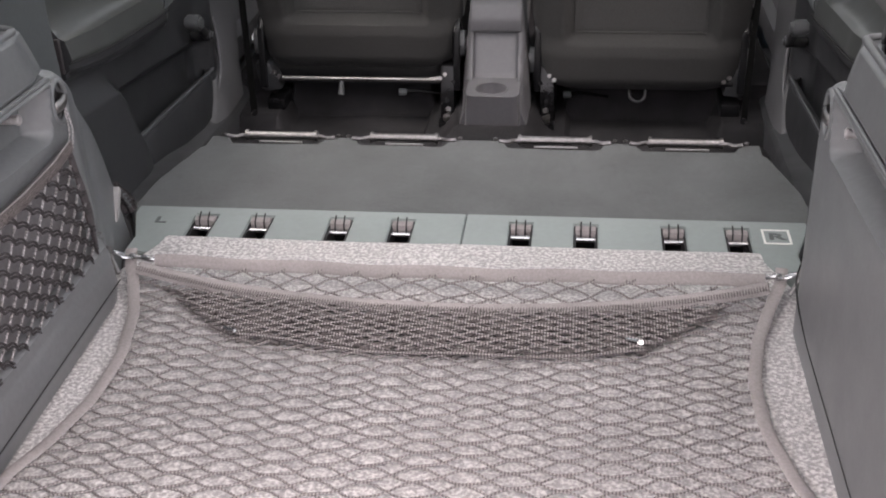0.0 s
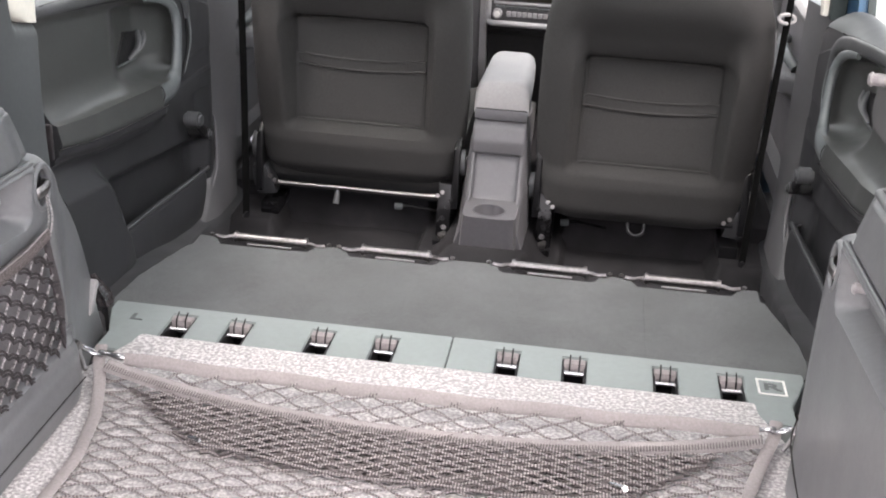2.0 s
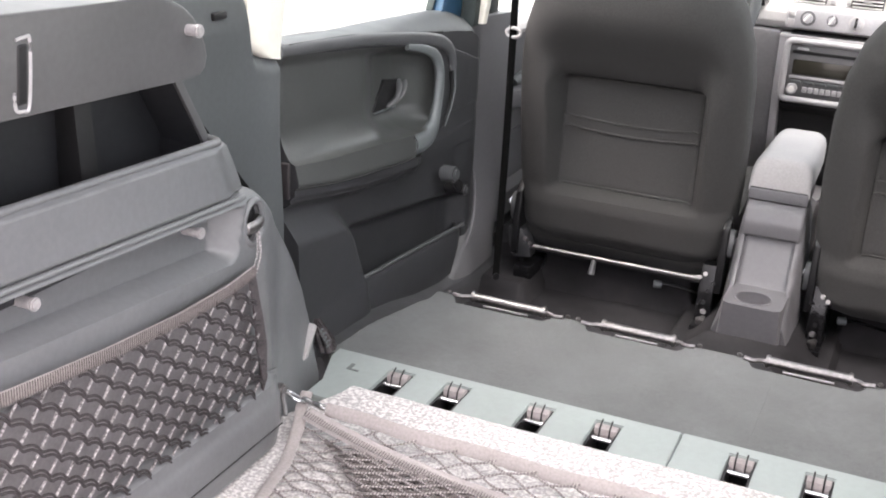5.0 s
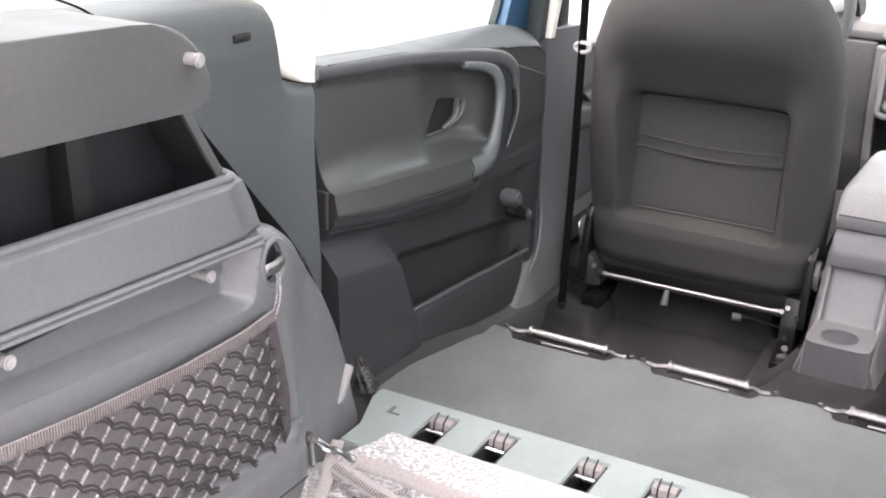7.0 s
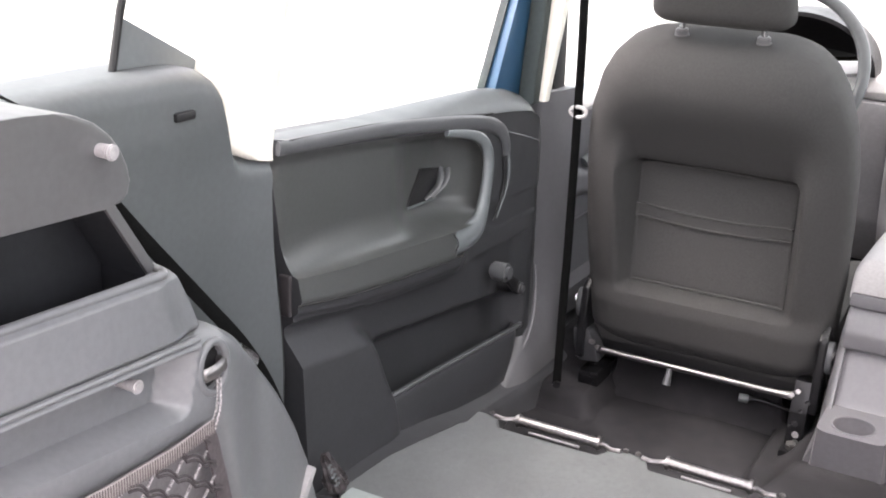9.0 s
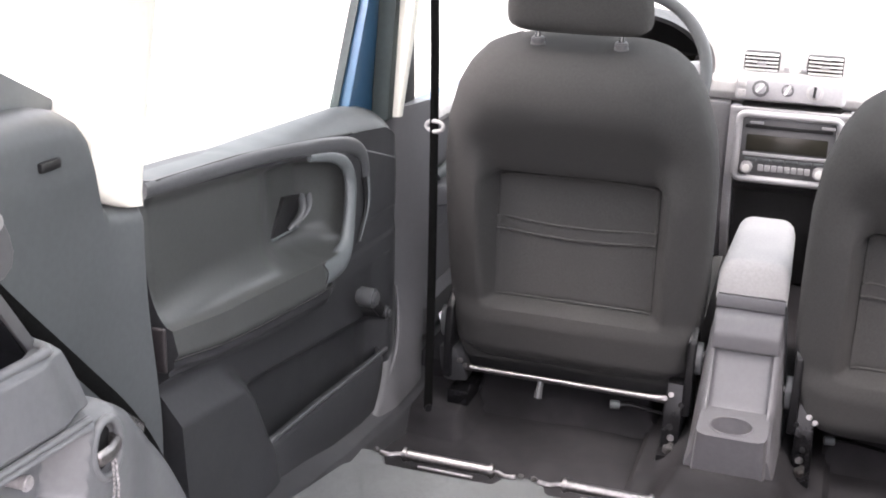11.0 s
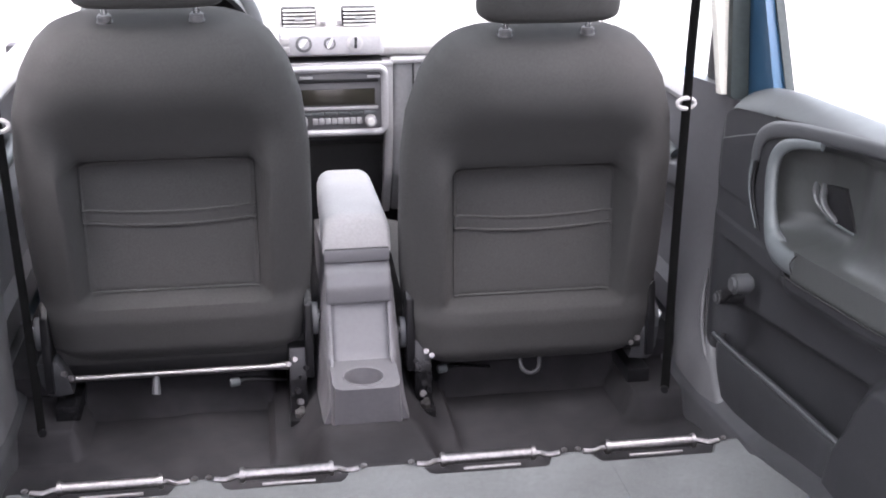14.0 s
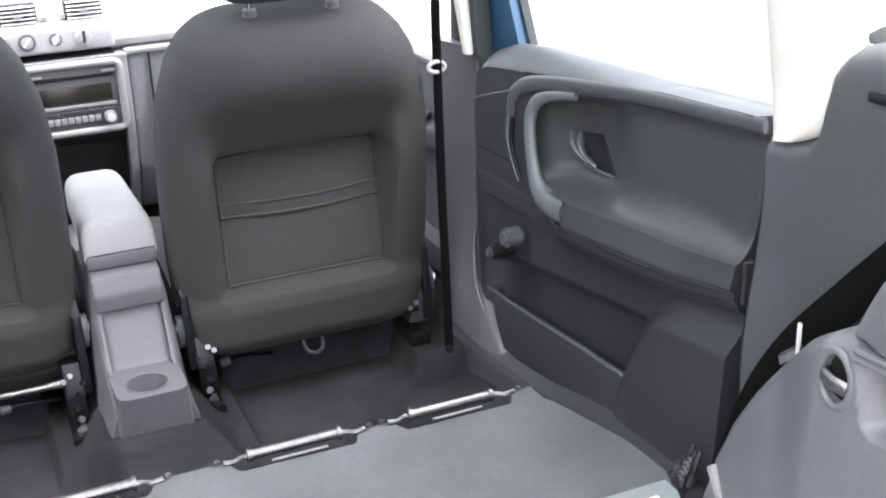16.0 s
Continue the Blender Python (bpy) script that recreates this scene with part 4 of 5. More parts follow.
def front_door(sg):
    SIDE[0] = sg
    t = thing("front_door", (-0.72, 0.9, -0.03), "closed front car door with grey trim and light upper edge", "car door", "front doors")
    def f(u, v):
        y = 0.60 + 0.845 * u
        z = -0.08 + 0.50 * v
        x = -0.70 - 0.03 * (1 - math.sqrt(max(0, 1 - max(0, 1 - (0.42 - z) / 0.035) ** 2)))
        x += 0.045 * band(0.20, 0.275, 0.02, z) * ss(0.66, 0.72, y) * (1 - ss(1.15, 1.3, y))
        x -= 0.02 * band(-0.02, 0.15, 0.02, z)
        return (x, y, z)
    bm = nb()
    sheet(bm, f, 60, 50, lambda p: Vector((-0.752, p.y, p.z)))
    part("door_panel", bm, M_CONSOLE, t, "grey door trim")
    bm = nb()
    prism(bm, [(-0.745, 0.395), (-0.69, 0.395), (-0.685, 0.408), (-0.70, 0.422), (-0.745, 0.425)], "y", 0.612, 1.44, 0.005)
    part("sill_cap", bm, M_LID, t, "light grey upper edge")
    bm = nb()
    tube(bm, spline([(-0.69, 0.70, 0.28), (-0.672, 0.74, 0.30), (-0.67, 0.84, 0.315), (-0.69, 0.90, 0.31)], 5), 0.013, 10)
    part("grab_handle", bm, M_BEZEL, t)
    SIDE[0] = 1


# ---- front seats ----
def front_seat(cx, dz, mirror):
    """Reclined front seat seen from behind. cx: middle; dz: height set by its adjuster; mirror 1 puts the tunnel at +x."""
    SIDE[0] = 1
    t = thing("driver_seat" if cx < 0 else "passenger_seat", (cx, 0.62, -0.17), "charcoal cloth front car seat with adjustable headrest", "car seat", "front seats")
    lean, foot = (-0.2, 0.515) if cx < 0 else (-0.135, 0.499)

    def P(x, z, d):
        """A point of the backrest: x from the middle, z up, d in front of the rear face."""
        return Vector((cx + mirror * x, foot + lean * (z - 0.05) + d, z + dz + 0.2 * d))

    zs = (-0.058, -0.045, -0.02, 0.03, 0.13, 0.25, 0.37, 0.455, 0.525, 0.565, 0.590, 0.601, 0.606)
    ws = (0.205, 0.232, 0.246, 0.252, 0.260, 0.262, 0.260, 0.250, 0.227, 0.203, 0.176, 0.148, 0.120)

    def rear(x, z):
        """Depth of the cloth behind or before the mean rear plane."""
        w = lerp(zs, ws, z)
        a = min(1.0, abs(x) / w)
        edge = 0.055 * (1 - math.sqrt(max(0, 1 - max(0, (a - 0.62) / 0.38) ** 2.2)))
        edge += 0.05 * (1 - math.sqrt(max(0, 1 - max(0, (z - 0.50) / 0.106) ** 2.2)))
        edge += 0.03 * (1 - math.sqrt(max(0, 1 - max(0, (0.0 - z) / 0.058) ** 2)))
        m = 1 - ss(0.150, 0.186, abs(x))
        wide = 1 - ss(0.150, 0.235, abs(x))
        over = 0.36 * (1 - ss(0.333, 0.356, z)) + 0.64 * max(0.0, 1 - max(0.0, z - 0.337) / 0.16) ** 1.8
        rec = 0.092 * ss(0.074, 0.094, z) * (0.42 + 0.58 * min(1.0, max(0.0, (z - 0.1) / 0.23))) * (m + (wide - m) * ss(0.325, 0.45, z)) * over
        bulge = -0.012 * band(-0.058, 0.094, 0.05, z) - 0.030 * band(0.40, 0.68, 0.13, z) * (1 - ss(0.1, 0.26, abs(x)))
        return edge + rec + bulge

    def face(sign):
        nu, nv = 80, 150
        rows = []
        for j in range(nv + 1):
            v = j / nv
            z = -0.058 + 0.664 * (v if v < 0.9 else 0.9 + (v - 0.9))
            w = lerp(zs, ws, z)
            row = []
            for i in range(nu + 1):
                s = 2 * i / nu - 1
                s = math.copysign(abs(s) ** 0.85, s)
                x = s * w
                d = rear(x, z)
                row.append(P(x, z, d if sign < 0 else max(d + 0.03, 0.15 - min(d, 0.075))))
            rows.append(row)
        return rows
    R, F = face(-1), face(1)
    bm = nb()
    VR = [[bm.verts.new(p) for p in r] for r in R]
    VF = [[bm.verts.new(p) for p in r] for r in F]
    for V in (VR, VF):
        for j in range(len(V) - 1):
            for i in range(len(V[0]) - 1):
                bm.faces.new((V[j][i], V[j][i + 1], V[j + 1][i + 1], V[j + 1][i]))
    n, k = len(VR), len(VR[0])
    rim = [(0, i) for i in range(k - 1)] + [(j, k - 1) for j in range(n - 1)] + [(n - 1, i) for i in range(k - 1, 0, -1)] + [(j, 0) for j in range(n - 1, 0, -1)]
    for q in range(len(rim)):
        a, b = rim[q], rim[(q + 1) % len(rim)]
        bm.faces.new((VR[a[0]][a[1]], VR[b[0]][b[1]], VF[b[0]][b[1]], VF[a[0]][a[1]]))
    back = part("backrest", bm, M_SEAT, t)
    # woven panel in the hollow
    def strip(name, x0, x1, za, zb, off, m, parent, nu=30, nv=14, thick=0.004):
        bm = nb()
        def f(u, v):
            x = x0 + (x1 - x0) * u
            z = za(x) + (zb(x) - za(x)) * v
            return P(x, z, rear(x, z) - off)
        sheet(bm, f, nu, nv, lambda p: p + Vector((0, thick, 0.2 * thick)))
        return part(name, bm, m, parent)
    dip = lambda x: -0.009 * (1 - (x / 0.155) ** 2)
    panel = strip("back_panel", -0.158, 0.158, lambda x: 0.094, lambda x: 0.333 - 0.004 * (x / 0.15) ** 2, 0.0045, M_SEATPANEL, back, 40, 60)
    strip("pocket_hem", -0.158, 0.158, lambda x: 0.226 + dip(x), lambda x: 0.250 + dip(x), 0.0085, M_SEATPANEL, panel)
    for zf in ((lambda x: 0.226 + dip(x)), (lambda x: 0.250 + dip(x)), (lambda x: 0.333 - 0.004 * (x / 0.15) ** 2), (lambda x: 0.092)):
        bm = nb()
        xs = [-0.157 + 0.314 * i / 24 for i in range(25)]
        tube(bm, [P(x, zf(x), rear(x, zf(x)) - (0.010 if 0.2 < zf(0.0) < 0.3 else 0.0055)) for x in xs], 0.0026, 8)
        part("seam", bm, M_WELT, panel)
    for sx in (-0.158, 0.158):
        bm = nb()
        tube(bm, [P(sx, 0.094 + 0.236 * i / 16, rear(sx, 0.094 + 0.236 * i / 16) - 0.003) for i in range(17)], 0.0012, 6)
        part("seam", bm, M_SEAM, panel)
    # headrest on two posts
    for px in (-0.076, 0.076):
        bm = nb()
        a = P(px, 0.56, 0.055)
        b = P(px, 0.74, 0.055)
        tube(bm, [a, b], 0.0058, 12)
        part("headrest_post", bm, M_CHROME, t, "chrome headrest post")
        bm = nb()
        c = P(px, 0.604, 0.055)
        disc(bm, c, (0, lean, 1), 0.0165, 0.008, bev=0.003)
        disc(bm, c + Vector((0, -0.002, 0.009)), (0, lean, 1), 0.012, 0.012, bev=0.002)
        part("post_guide", bm, M_FASCIA, t, "dark grey plastic post guide")
    bm = nb()
    def hr(i, j, sign):
        s, v = 2 * i / 40 - 1, j / 30
        z = 0.632 + 0.19 * v
        w = 0.133 - 0.03 * v ** 2
        q = (1 - abs(s) ** 5) ** 0.5 * (1 - abs(2 * v - 1) ** 6) ** 0.5
        return P(s * w * (1 - abs(2 * v - 1) ** 9) ** 0.16, z, 0.055 + sign * 0.052 * q)
    for sign in (-1, 1):
        V = [[bm.verts.new(hr(i, j, sign)) for i in range(41)] for j in range(31)]
        for j in range(30):
            for i in range(40):
                bm.faces.new((V[j][i], V[j][i + 1], V[j + 1][i + 1], V[j + 1][i]))
    bmesh.ops.remove_doubles(bm, verts=bm.verts, dist=0.0006)
    part("headrest", bm, M_SEAT, t, "charcoal cloth headrest")
    # hinges at both sides
    outer = 1 if cx > 0 else -1
    for sx in (-1, 1):
        x = cx + sx * 0.246
        bm = nb()
        prism(bm, [(0.50, -0.09), (0.555, -0.11), (0.585, -0.02), (0.57, 0.06), (0.54, 0.085), (0.515, 0.06), (0.505, -0.02)], "x", x - 0.008, x + 0.008, 0.004)
        hinge = part("hinge_plate", bm, M_BMETAL, t, "black steel recliner plate")
        bm = nb()
        prism(bm, torus_disc(0.535, 0.022 + dz, 0.021, 0.034, 20), "x", min(x + sx * 0.006, x + sx * 0.020), max(x + sx * 0.006, x + sx * 0.020), 0.004, 3)
        part("recliner_cap", bm, M_DOORTRIM, hinge, "dark grey recliner cap")
        bm = nb()
        disc(bm, (x + sx * 0.020, 0.528, 0.03 + dz), (sx, -0.6, 0), 0.012, 0.014, 8, bev=0.003)
        part("bolt", bm, M_CHROME, hinge, "bright hinge bolt")
        if sx == outer:
            # dark cover that runs down to the foot
            bm = nb()
            q = [(0.268, -0.03), (0.232, -0.03), (0.212, -0.07), (0.205, -0.10), (0.25, -0.105), (0.264, -0.075)]
            prism(bm, [(cx + sx * a, b) for a, b in q], "y", 0.515, 0.56, 0.006)
            part("hinge_cover", bm, M_DOOR, hinge, "dark plastic hinge cover")
        for dx, yy, zz in ((-0.03, 0.500, -0.048), (-0.042, 0.505, -0.06)):
            bm = nb()
            disc(bm, (x + sx * dx, yy, zz), (0.2 * sx, -1, 0.5), 0.0055, 0.014, 8, bev=0.002)
            part("bolt", bm, M_STEEL, hinge, "bright hinge bolt")
    # cross tube under the backrest
    bm = nb()
    tube(bm, [(cx - 0.225, 0.525, -0.071), (cx - 0.19, 0.525, -0.072), (cx + 0.17, 0.525, -0.072), (cx + 0.20, 0.522, -0.070), (cx + 0.228, 0.522, -0.069)], [0.0075, 0.0062, 0.0062, 0.0088, 0.0095], 12)
    part("cross_tube", bm, M_STEEL if dz > -0.02 else M_BMETAL, t, "bare steel cross tube" if dz > -0.02 else "black cross tube")
    bm = nb()
    box(bm, (cx - 0.235, 0.565, -0.10), (cx + 0.235, 0.60, -0.045), 0.004)
    part("rear_beam", bm, M_BLACK, t)
    # cushion and its pan
    bm = nb()
    def cush(u, v):
        x = (2 * u - 1) * 0.25
        y = 0.56 + 0.46 * v
        return (cx + x, y, 0.02 + dz * 0.5 + 0.06 * v + 0.02 * (abs(2 * u - 1) ** 4) - 0.02 * ss(0.9, 1, v))
    sheet(bm, cush, 20, 20, lambda p: Vector((p.x, p.y, -0.06)))
    part("cushion", bm, M_SEAT, t)
    # rails with feet
    for sx in (-1, 1):
        x = cx + sx * 0.222
        if sx == outer:
            bm = nb()
            box(bm, (x - 0.020, 0.50, -0.150), (x + 0.026, 0.98, -0.118), 0.004)
            box(bm, (x - 0.012, 0.512, -0.178), (x + 0.012, 0.56, -0.148), 0.003)
            part("seat_rail", bm, M_BMETAL, t, "black steel seat rail")
            continue
        bm = nb()
        box(bm, (x - 0.020, 0.455, -0.178), (x + 0.020, 0.98, -0.158), 0.003)
        rail = part("seat_rail", bm, M_BMETAL, t, "black steel seat rail")
        bm = nb()
        prism(bm, [(0.488, -0.16), (0.60, -0.16), (0.60, -0.04), (0.515, -0.03), (0.497, -0.09)], "x", x - 0.017, x + 0.017, 0.003)
        part("rail_bracket", bm, M_BMETAL, rail)
        for yy in (0.470, 0.485):
            bm = nb()
            disc(bm, (x + 0.004 * (yy > 0.48), yy, -0.150), (0, -0.2, 1), 0.0105 if yy < 0.48 else 0.006, 0.014, 6, bev=0.002)
            part("bolt", bm, M_STEEL, rail, "bright hexagon bolt")
        for dx, yy, zz, r in ((0.002, 0.488, -0.134, 0.0065), (-0.002, 0.490, -0.112, 0.006), (0.006, 0.494, -0.085, 0.004), (0.016, 0.497, -0.066, 0.0045), (-0.012, 0.492, -0.12, 0.003)):
            bm = nb()
            disc(bm, (x + sx * dx, yy, zz), (0.3 * sx, -1, 0.35), r, 0.014, 10, bev=0.0015)
            part("bolt", bm, M_STEEL if r > 0.006 else M_BMETAL, rail, "bolt head")
    # release loop and lever under the seat
    bm = nb()
    if dz < -0.02:
        tube(bm, spline([(cx - 0.02, 0.53, -0.085), (cx - 0.017, 0.515, -0.108), (cx, 0.51, -0.116), (cx + 0.017, 0.515, -0.108), (cx + 0.02, 0.53, -0.085)], 5), 0.004, 8)
        part("pull_loop", bm, M_DOOR, t, "dark fabric pull loop")
    else:
        tube(bm, [(cx - 0.05, 0.525, -0.075), (cx - 0.052, 0.515, -0.11)], [0.006, 0.009], 8)
        part("pull_tag", bm, M_DOORTRIM, t, "grey plastic pull tag")
    bm = nb()
    lx = cx + (0.10 if cx < 0 else -0.17)
    tube(bm, spline([(lx, 0.575, -0.125), (lx + 0.03, 0.58, -0.122), (lx + 0.10, 0.59, -0.135)], 4), [0.009, 0.008, 0.006, 0.006, 0.006, 0.005, 0.005, 0.005, 0.005], 8, 0.6)
    part("slide_lever", bm, M_BMETAL, t)
    bm = nb()
    disc(bm, (lx - 0.003, 0.573, -0.124), (1, 0.2, 0), 0.009, 0.02, 12)
    part("lever_tip", bm, M_BEZEL, t, "pale lever tip")
    return t

# ---- middle console ----
def console():
    t = thing("center_console", (0, 0.4, -0.13), "grey plastic middle console with cup holder and armrest", "console")
    bm = nb()
    # cup holder block: top with a round well
    cxy, r, n = (-0.003, 0.393), 0.038, 40
    x0, x1, y0, y1, zt = -0.063, 0.063, 0.342, 0.475, -0.042
    ring, outer, low, bott = [], [], [], []
    for i in range(n):
        a = 2 * math.pi * i / n
        c, s = math.cos(a), math.sin(a)
        ring.append(bm.verts.new((cxy[0] + r * c, cxy[1] + r * s, zt)))
        low.append(bm.verts.new((cxy[0] + r * 0.88 * c, cxy[1] + r * 0.88 * s, zt - 0.06)))
        k = ((abs(c) / x1) ** 7 + (abs(s) / ((y1 - 0.41) if s > 0 else (0.41 - y0))) ** 7) ** (-1 / 7)
        ox, oy = k * c, 0.41 + k * s
        outer.append(bm.verts.new((ox, oy, zt)))
        bott.append(bm.verts.new((ox * 1.08, oy + 0.02 * (oy < 0.345), -0.145)))
    for i in range(n):
        k = (i + 1) % n
        bm.faces.new((ring[i], ring[k], outer[k], outer[i]))
        bm.faces.new((low[i], low[k], ring[k], ring[i]))
        bm.faces.new((outer[i], outer[k], bott[k], bott[i]))
    bm.faces.new(low[::-1])
    part("cup_holder", bm, M_CONSOLE, t)
    bm = nb()
    tube(bm, [(cxy[0] + r * math.cos(2 * math.pi * i / 36), cxy[1] + r * math.sin(2 * math.pi * i / 36), zt + 0.0005) for i in range(36)], 0.0022, 8, closed=True)
    part("cup_rim", bm, M_CONSOLE, t)
    # sloping rear face up to the hinge roll
    bm = nb()
    def slope(u, v):
        s = 2 * u - 1
        y = lerp((0, 0.12, 1), (0.462, 0.474, 0.522), v)
        z = lerp((0, 0.12, 1), (-0.048, -0.035, 0.072), v)
        w = 0.061 - 0.001 * v
        e = max(0, (abs(s) - 0.8) / 0.2)
        return (s * w, y + 0.012 * (1 - math.sqrt(max(0, 1 - e * e))), z)
    sheet(bm, slope, 24, 20, lambda p: Vector((p.x, 0.62, p.z)))
    part("rear_face", bm, M_CONSOLE, t)
    bm = nb()
    prism(bm, [(0.50, 0.06), (0.50, 0.095), (0.512, 0.125), (0.535, 0.138), (0.60, 0.138), (0.60, 0.06)], "x", -0.064, 0.064, 0.008, 3)
    part("hinge_roll", bm, M_CONSOLE, t)
    bm = nb()
    box(bm, (-0.0635, 0.525, 0.138), (0.0635, 0.64, 0.164), 0.004)
    part("lid_base", bm, M_CONSOLE, t)
    bm = nb()
    def lid(u, v):
        s = 2 * u - 1
        y = 0.528 + 0.36 * v
        e = max(0, abs(s) - 0.45) / 0.55
        h = 0.230 - 0.026 * (1 - math.sqrt(max(0, 1 - e ** 2.2)))
        q = max(0, 1 - (y - 0.528) / 0.026)
        h -= 0.052 * (1 - math.sqrt(max(0, 1 - q ** 2.4)))
        q = max(0, 1 - (0.888 - y) / 0.05)
        h -= 0.045 * (1 - math.sqrt(max(0, 1 - q ** 2)))
        w = (0.0655 - 0.008 * v) * (1 - 0.22 * max(0, 1 - (0.888 - y) / 0.07) ** 2)
        return (s * w, y, h)
    sheet(bm, lid, 28, 50, lambda p: Vector((p.x, p.y, 0.166)))
    part("armrest_lid", bm, M_LID, t, "light grey padded armrest lid")
    bm = nb()
    prism(bm, [(0.56, -0.15), (1.3, -0.15), (1.3, -0.02), (0.92, 0.03), (0.60, 0.16), (0.52, 0.07)], "x", -0.05, 0.05, 0.008)
    part("tunnel_body", bm, M_DASHLOW, t)
    # cheeks on both sides
    for sx in (-1, 1):
        bm = nb()
        def cheek(u, v):
            y = 0.372 + 0.25 * u
            zt = lerp((0.372, 0.40, 0.46, 0.50, 0.52, 0.63), (-0.085, -0.058, -0.035, 0.05, 0.125, 0.13), y)
            z = -0.15 + (zt + 0.15) * v
            x = 0.066 + 0.022 * (1 - v) ** 1.6 + 0.004 * math.sin(math.pi * v)
            return (sx * (x - 0.006 * ss(0.9, 1, v)), y, z)
        sheet(bm, cheek, 24, 16, lambda p: Vector((sx * 0.055, p.y, p.z)))
        part("side_cheek", bm, M_CONSOLE, t)


# ---- dashboard ----
def dashboard():
    t = thing("dashboard", (0, 1.2, 0.2), "light grey dashboard with vents, heater knobs and radio", "dashboard")
    t.location.x = 0.009
    bm = nb()
    def top(u, v):
        x = -0.70 + 1.4 * u
        pr = ((1.18, 0.415), (1.17, 0.43), (1.175, 0.455), (1.205, 0.475), (1.215, 0.50), (1.225, 0.535), (1.26, 0.553), (1.35, 0.555), (1.5, 0.54), (1.85, 0.47))
        i = v * (len(pr) - 1)
        y = lerp(range(len(pr)), [p[0] for p in pr], i)
        z = lerp(range(len(pr)), [p[1] for p in pr], i)
        hood = math.exp(-((x + 0.35) / 0.17) ** 4) * band(1.20, 1.5, 0.08, y)
        return (x, y + 0.05 * (abs(x) / 0.7) ** 3 - 0.03 * hood, z + 0.055 * hood)
    sheet(bm, top, 90, 60, lambda p: Vector((p.x, max(p.y, 1.45), 0.30)))
    part("upper_dash", bm, M_DASH, t)
    bm = nb()
    prism(bm, [(1.14, 0.408), (1.5, 0.408), (1.5, 0.0), (1.25, 0.0), (1.17, 0.12), (1.15, 0.25)], "x", 0.136, 0.70, 0.012)
    glove = part("glove_box", bm, M_DASHMID, t, "mid grey glove box front")
    bm = nb()
    prism(bm, [(1.16, 0.408), (1.5, 0.408), (1.5, 0.0), (1.25, 0.0), (1.19, 0.12), (1.17, 0.25)], "x", -0.70, -0.136, 0.012)
    part("driver_lower_dash", bm, M_DASHLOW, t, "dark grey lower dash")
    bm = nb()
    box(bm, (0.13, 1.132, 0.400), (0.70, 1.16, 0.412), 0.004)
    part("dash_ledge", bm, M_SILVER, t)
    for x in (0.181,):
        bm = nb()
        box(bm, (x, 1.136, 0.12), (x + 0.004, 1.16, 0.40), 0.001)
        part("joint", bm, M_BLACK, glove)
    # silver side cheeks of the stack
    for a, b in ((-0.134, -0.114), (0.114, 0.134)):
        bm = nb()
        prism(bm, [(1.128, 0.402), (1.30, 0.402), (1.30, 0.0), (1.24, 0.0), (1.165, 0.12), (1.135, 0.24)], "x", a, b, 0.006)
        part("stack_cheek", bm, M_SILVER, t, "silver grey stack edge")
    bm = nb()
    box(bm, (-0.134, 1.126, 0.394), (0.134, 1.16, 0.406), 0.004)
    part("stack_bridge", bm, M_SILVER, t)
    # centre stack behind the radio
    bm = nb()
    prism(bm, [(1.14, 0.41), (1.5, 0.41), (1.5, -0.05), (1.26, -0.05), (1.20, 0.10), (1.175, 0.20), (1.13, 0.225)], "x", -0.112, 0.112, 0.008)
    part("radio_housing", bm, M_BLACK, t)
    # heater panel
    bm = nb()
    prism(bm, [(1.140, 0.420), (1.152, 0.472), (1.165, 0.480), (1.22, 0.480), (1.22, 0.418)], "x", -0.128, 0.116, 0.010, 3)
    hp = part("heater_panel", bm, M_SILVER, t, "silver grey heater panel")
    for x in (-0.072, -0.012, 0.047):
        bm = nb()
        disc(bm, (x, 1.140, 0.449), (0, -1, 0.22), 0.019 if x != -0.012 else 0.014, 0.008, 24)
        dial = part("dial", bm, M_DASH if x > 0 else M_FASCIA, hp, "round heater dial")
        bm = nb()
        disc(bm, (x, 1.130, 0.451), (0, -1, 0.22), 0.0125 if x != -0.012 else 0.009, 0.018, 20, bev=0.003)
        part("dial_grip", bm, M_SILVER, hp)
        bm = nb()
        a = {-0.072: 0.7, -0.012: 0.5, 0.047: 0.05}[x]
        d = Vector((math.sin(a), 0.22 * math.cos(a), math.cos(a)))
        c = Vector((x, 1.1195, 0.4535))
        tube(bm, [c - d * 0.012, c + d * 0.012], 0.0032, 8)
        part("dial_pointer", bm, M_BLACK if x > 0 else M_WHITE, hp)
    for z in (0.437, 0.458):
        bm = nb()
        box(bm, (-0.123, 1.138, z - 0.007), (-0.105, 1.15, z + 0.007), 0.002)
        part("push_button", bm, M_DASH, hp)
    # vents
    for x0, x1, zc in ((-0.119, -0.039, 0.50), (0.022, 0.102, 0.50), (0.482, 0.56, 0.495)):
        bm = nb()
        box(bm, (x0, 1.196, zc - 0.022), (x1, 1.225, zc + 0.024), 0.006)
        vent = part("air_vent", bm, M_BLACK, t, "air vent with dark slats")
        for i in range(5):
            z = zc - 0.0165 + i * 0.0088
            bm = nb()
            prism(bm, [(1.186, z - 0.0014), (1.205, z + 0.0006), (1.205, z + 0.003), (1.186, z + 0.0012)], "x", x0 + 0.003, x1 - 0.003, 0.0005, 1)
            part("slat", bm, M_WHITE, vent)
        bm = nb()
        box(bm, ((x0 + x1) / 2 - 0.01, 1.182, zc - 0.004), ((x0 + x1) / 2 + 0.01, 1.192, zc + 0.004), 0.002)
        part("vent_tab", bm, M_SILVER, vent)
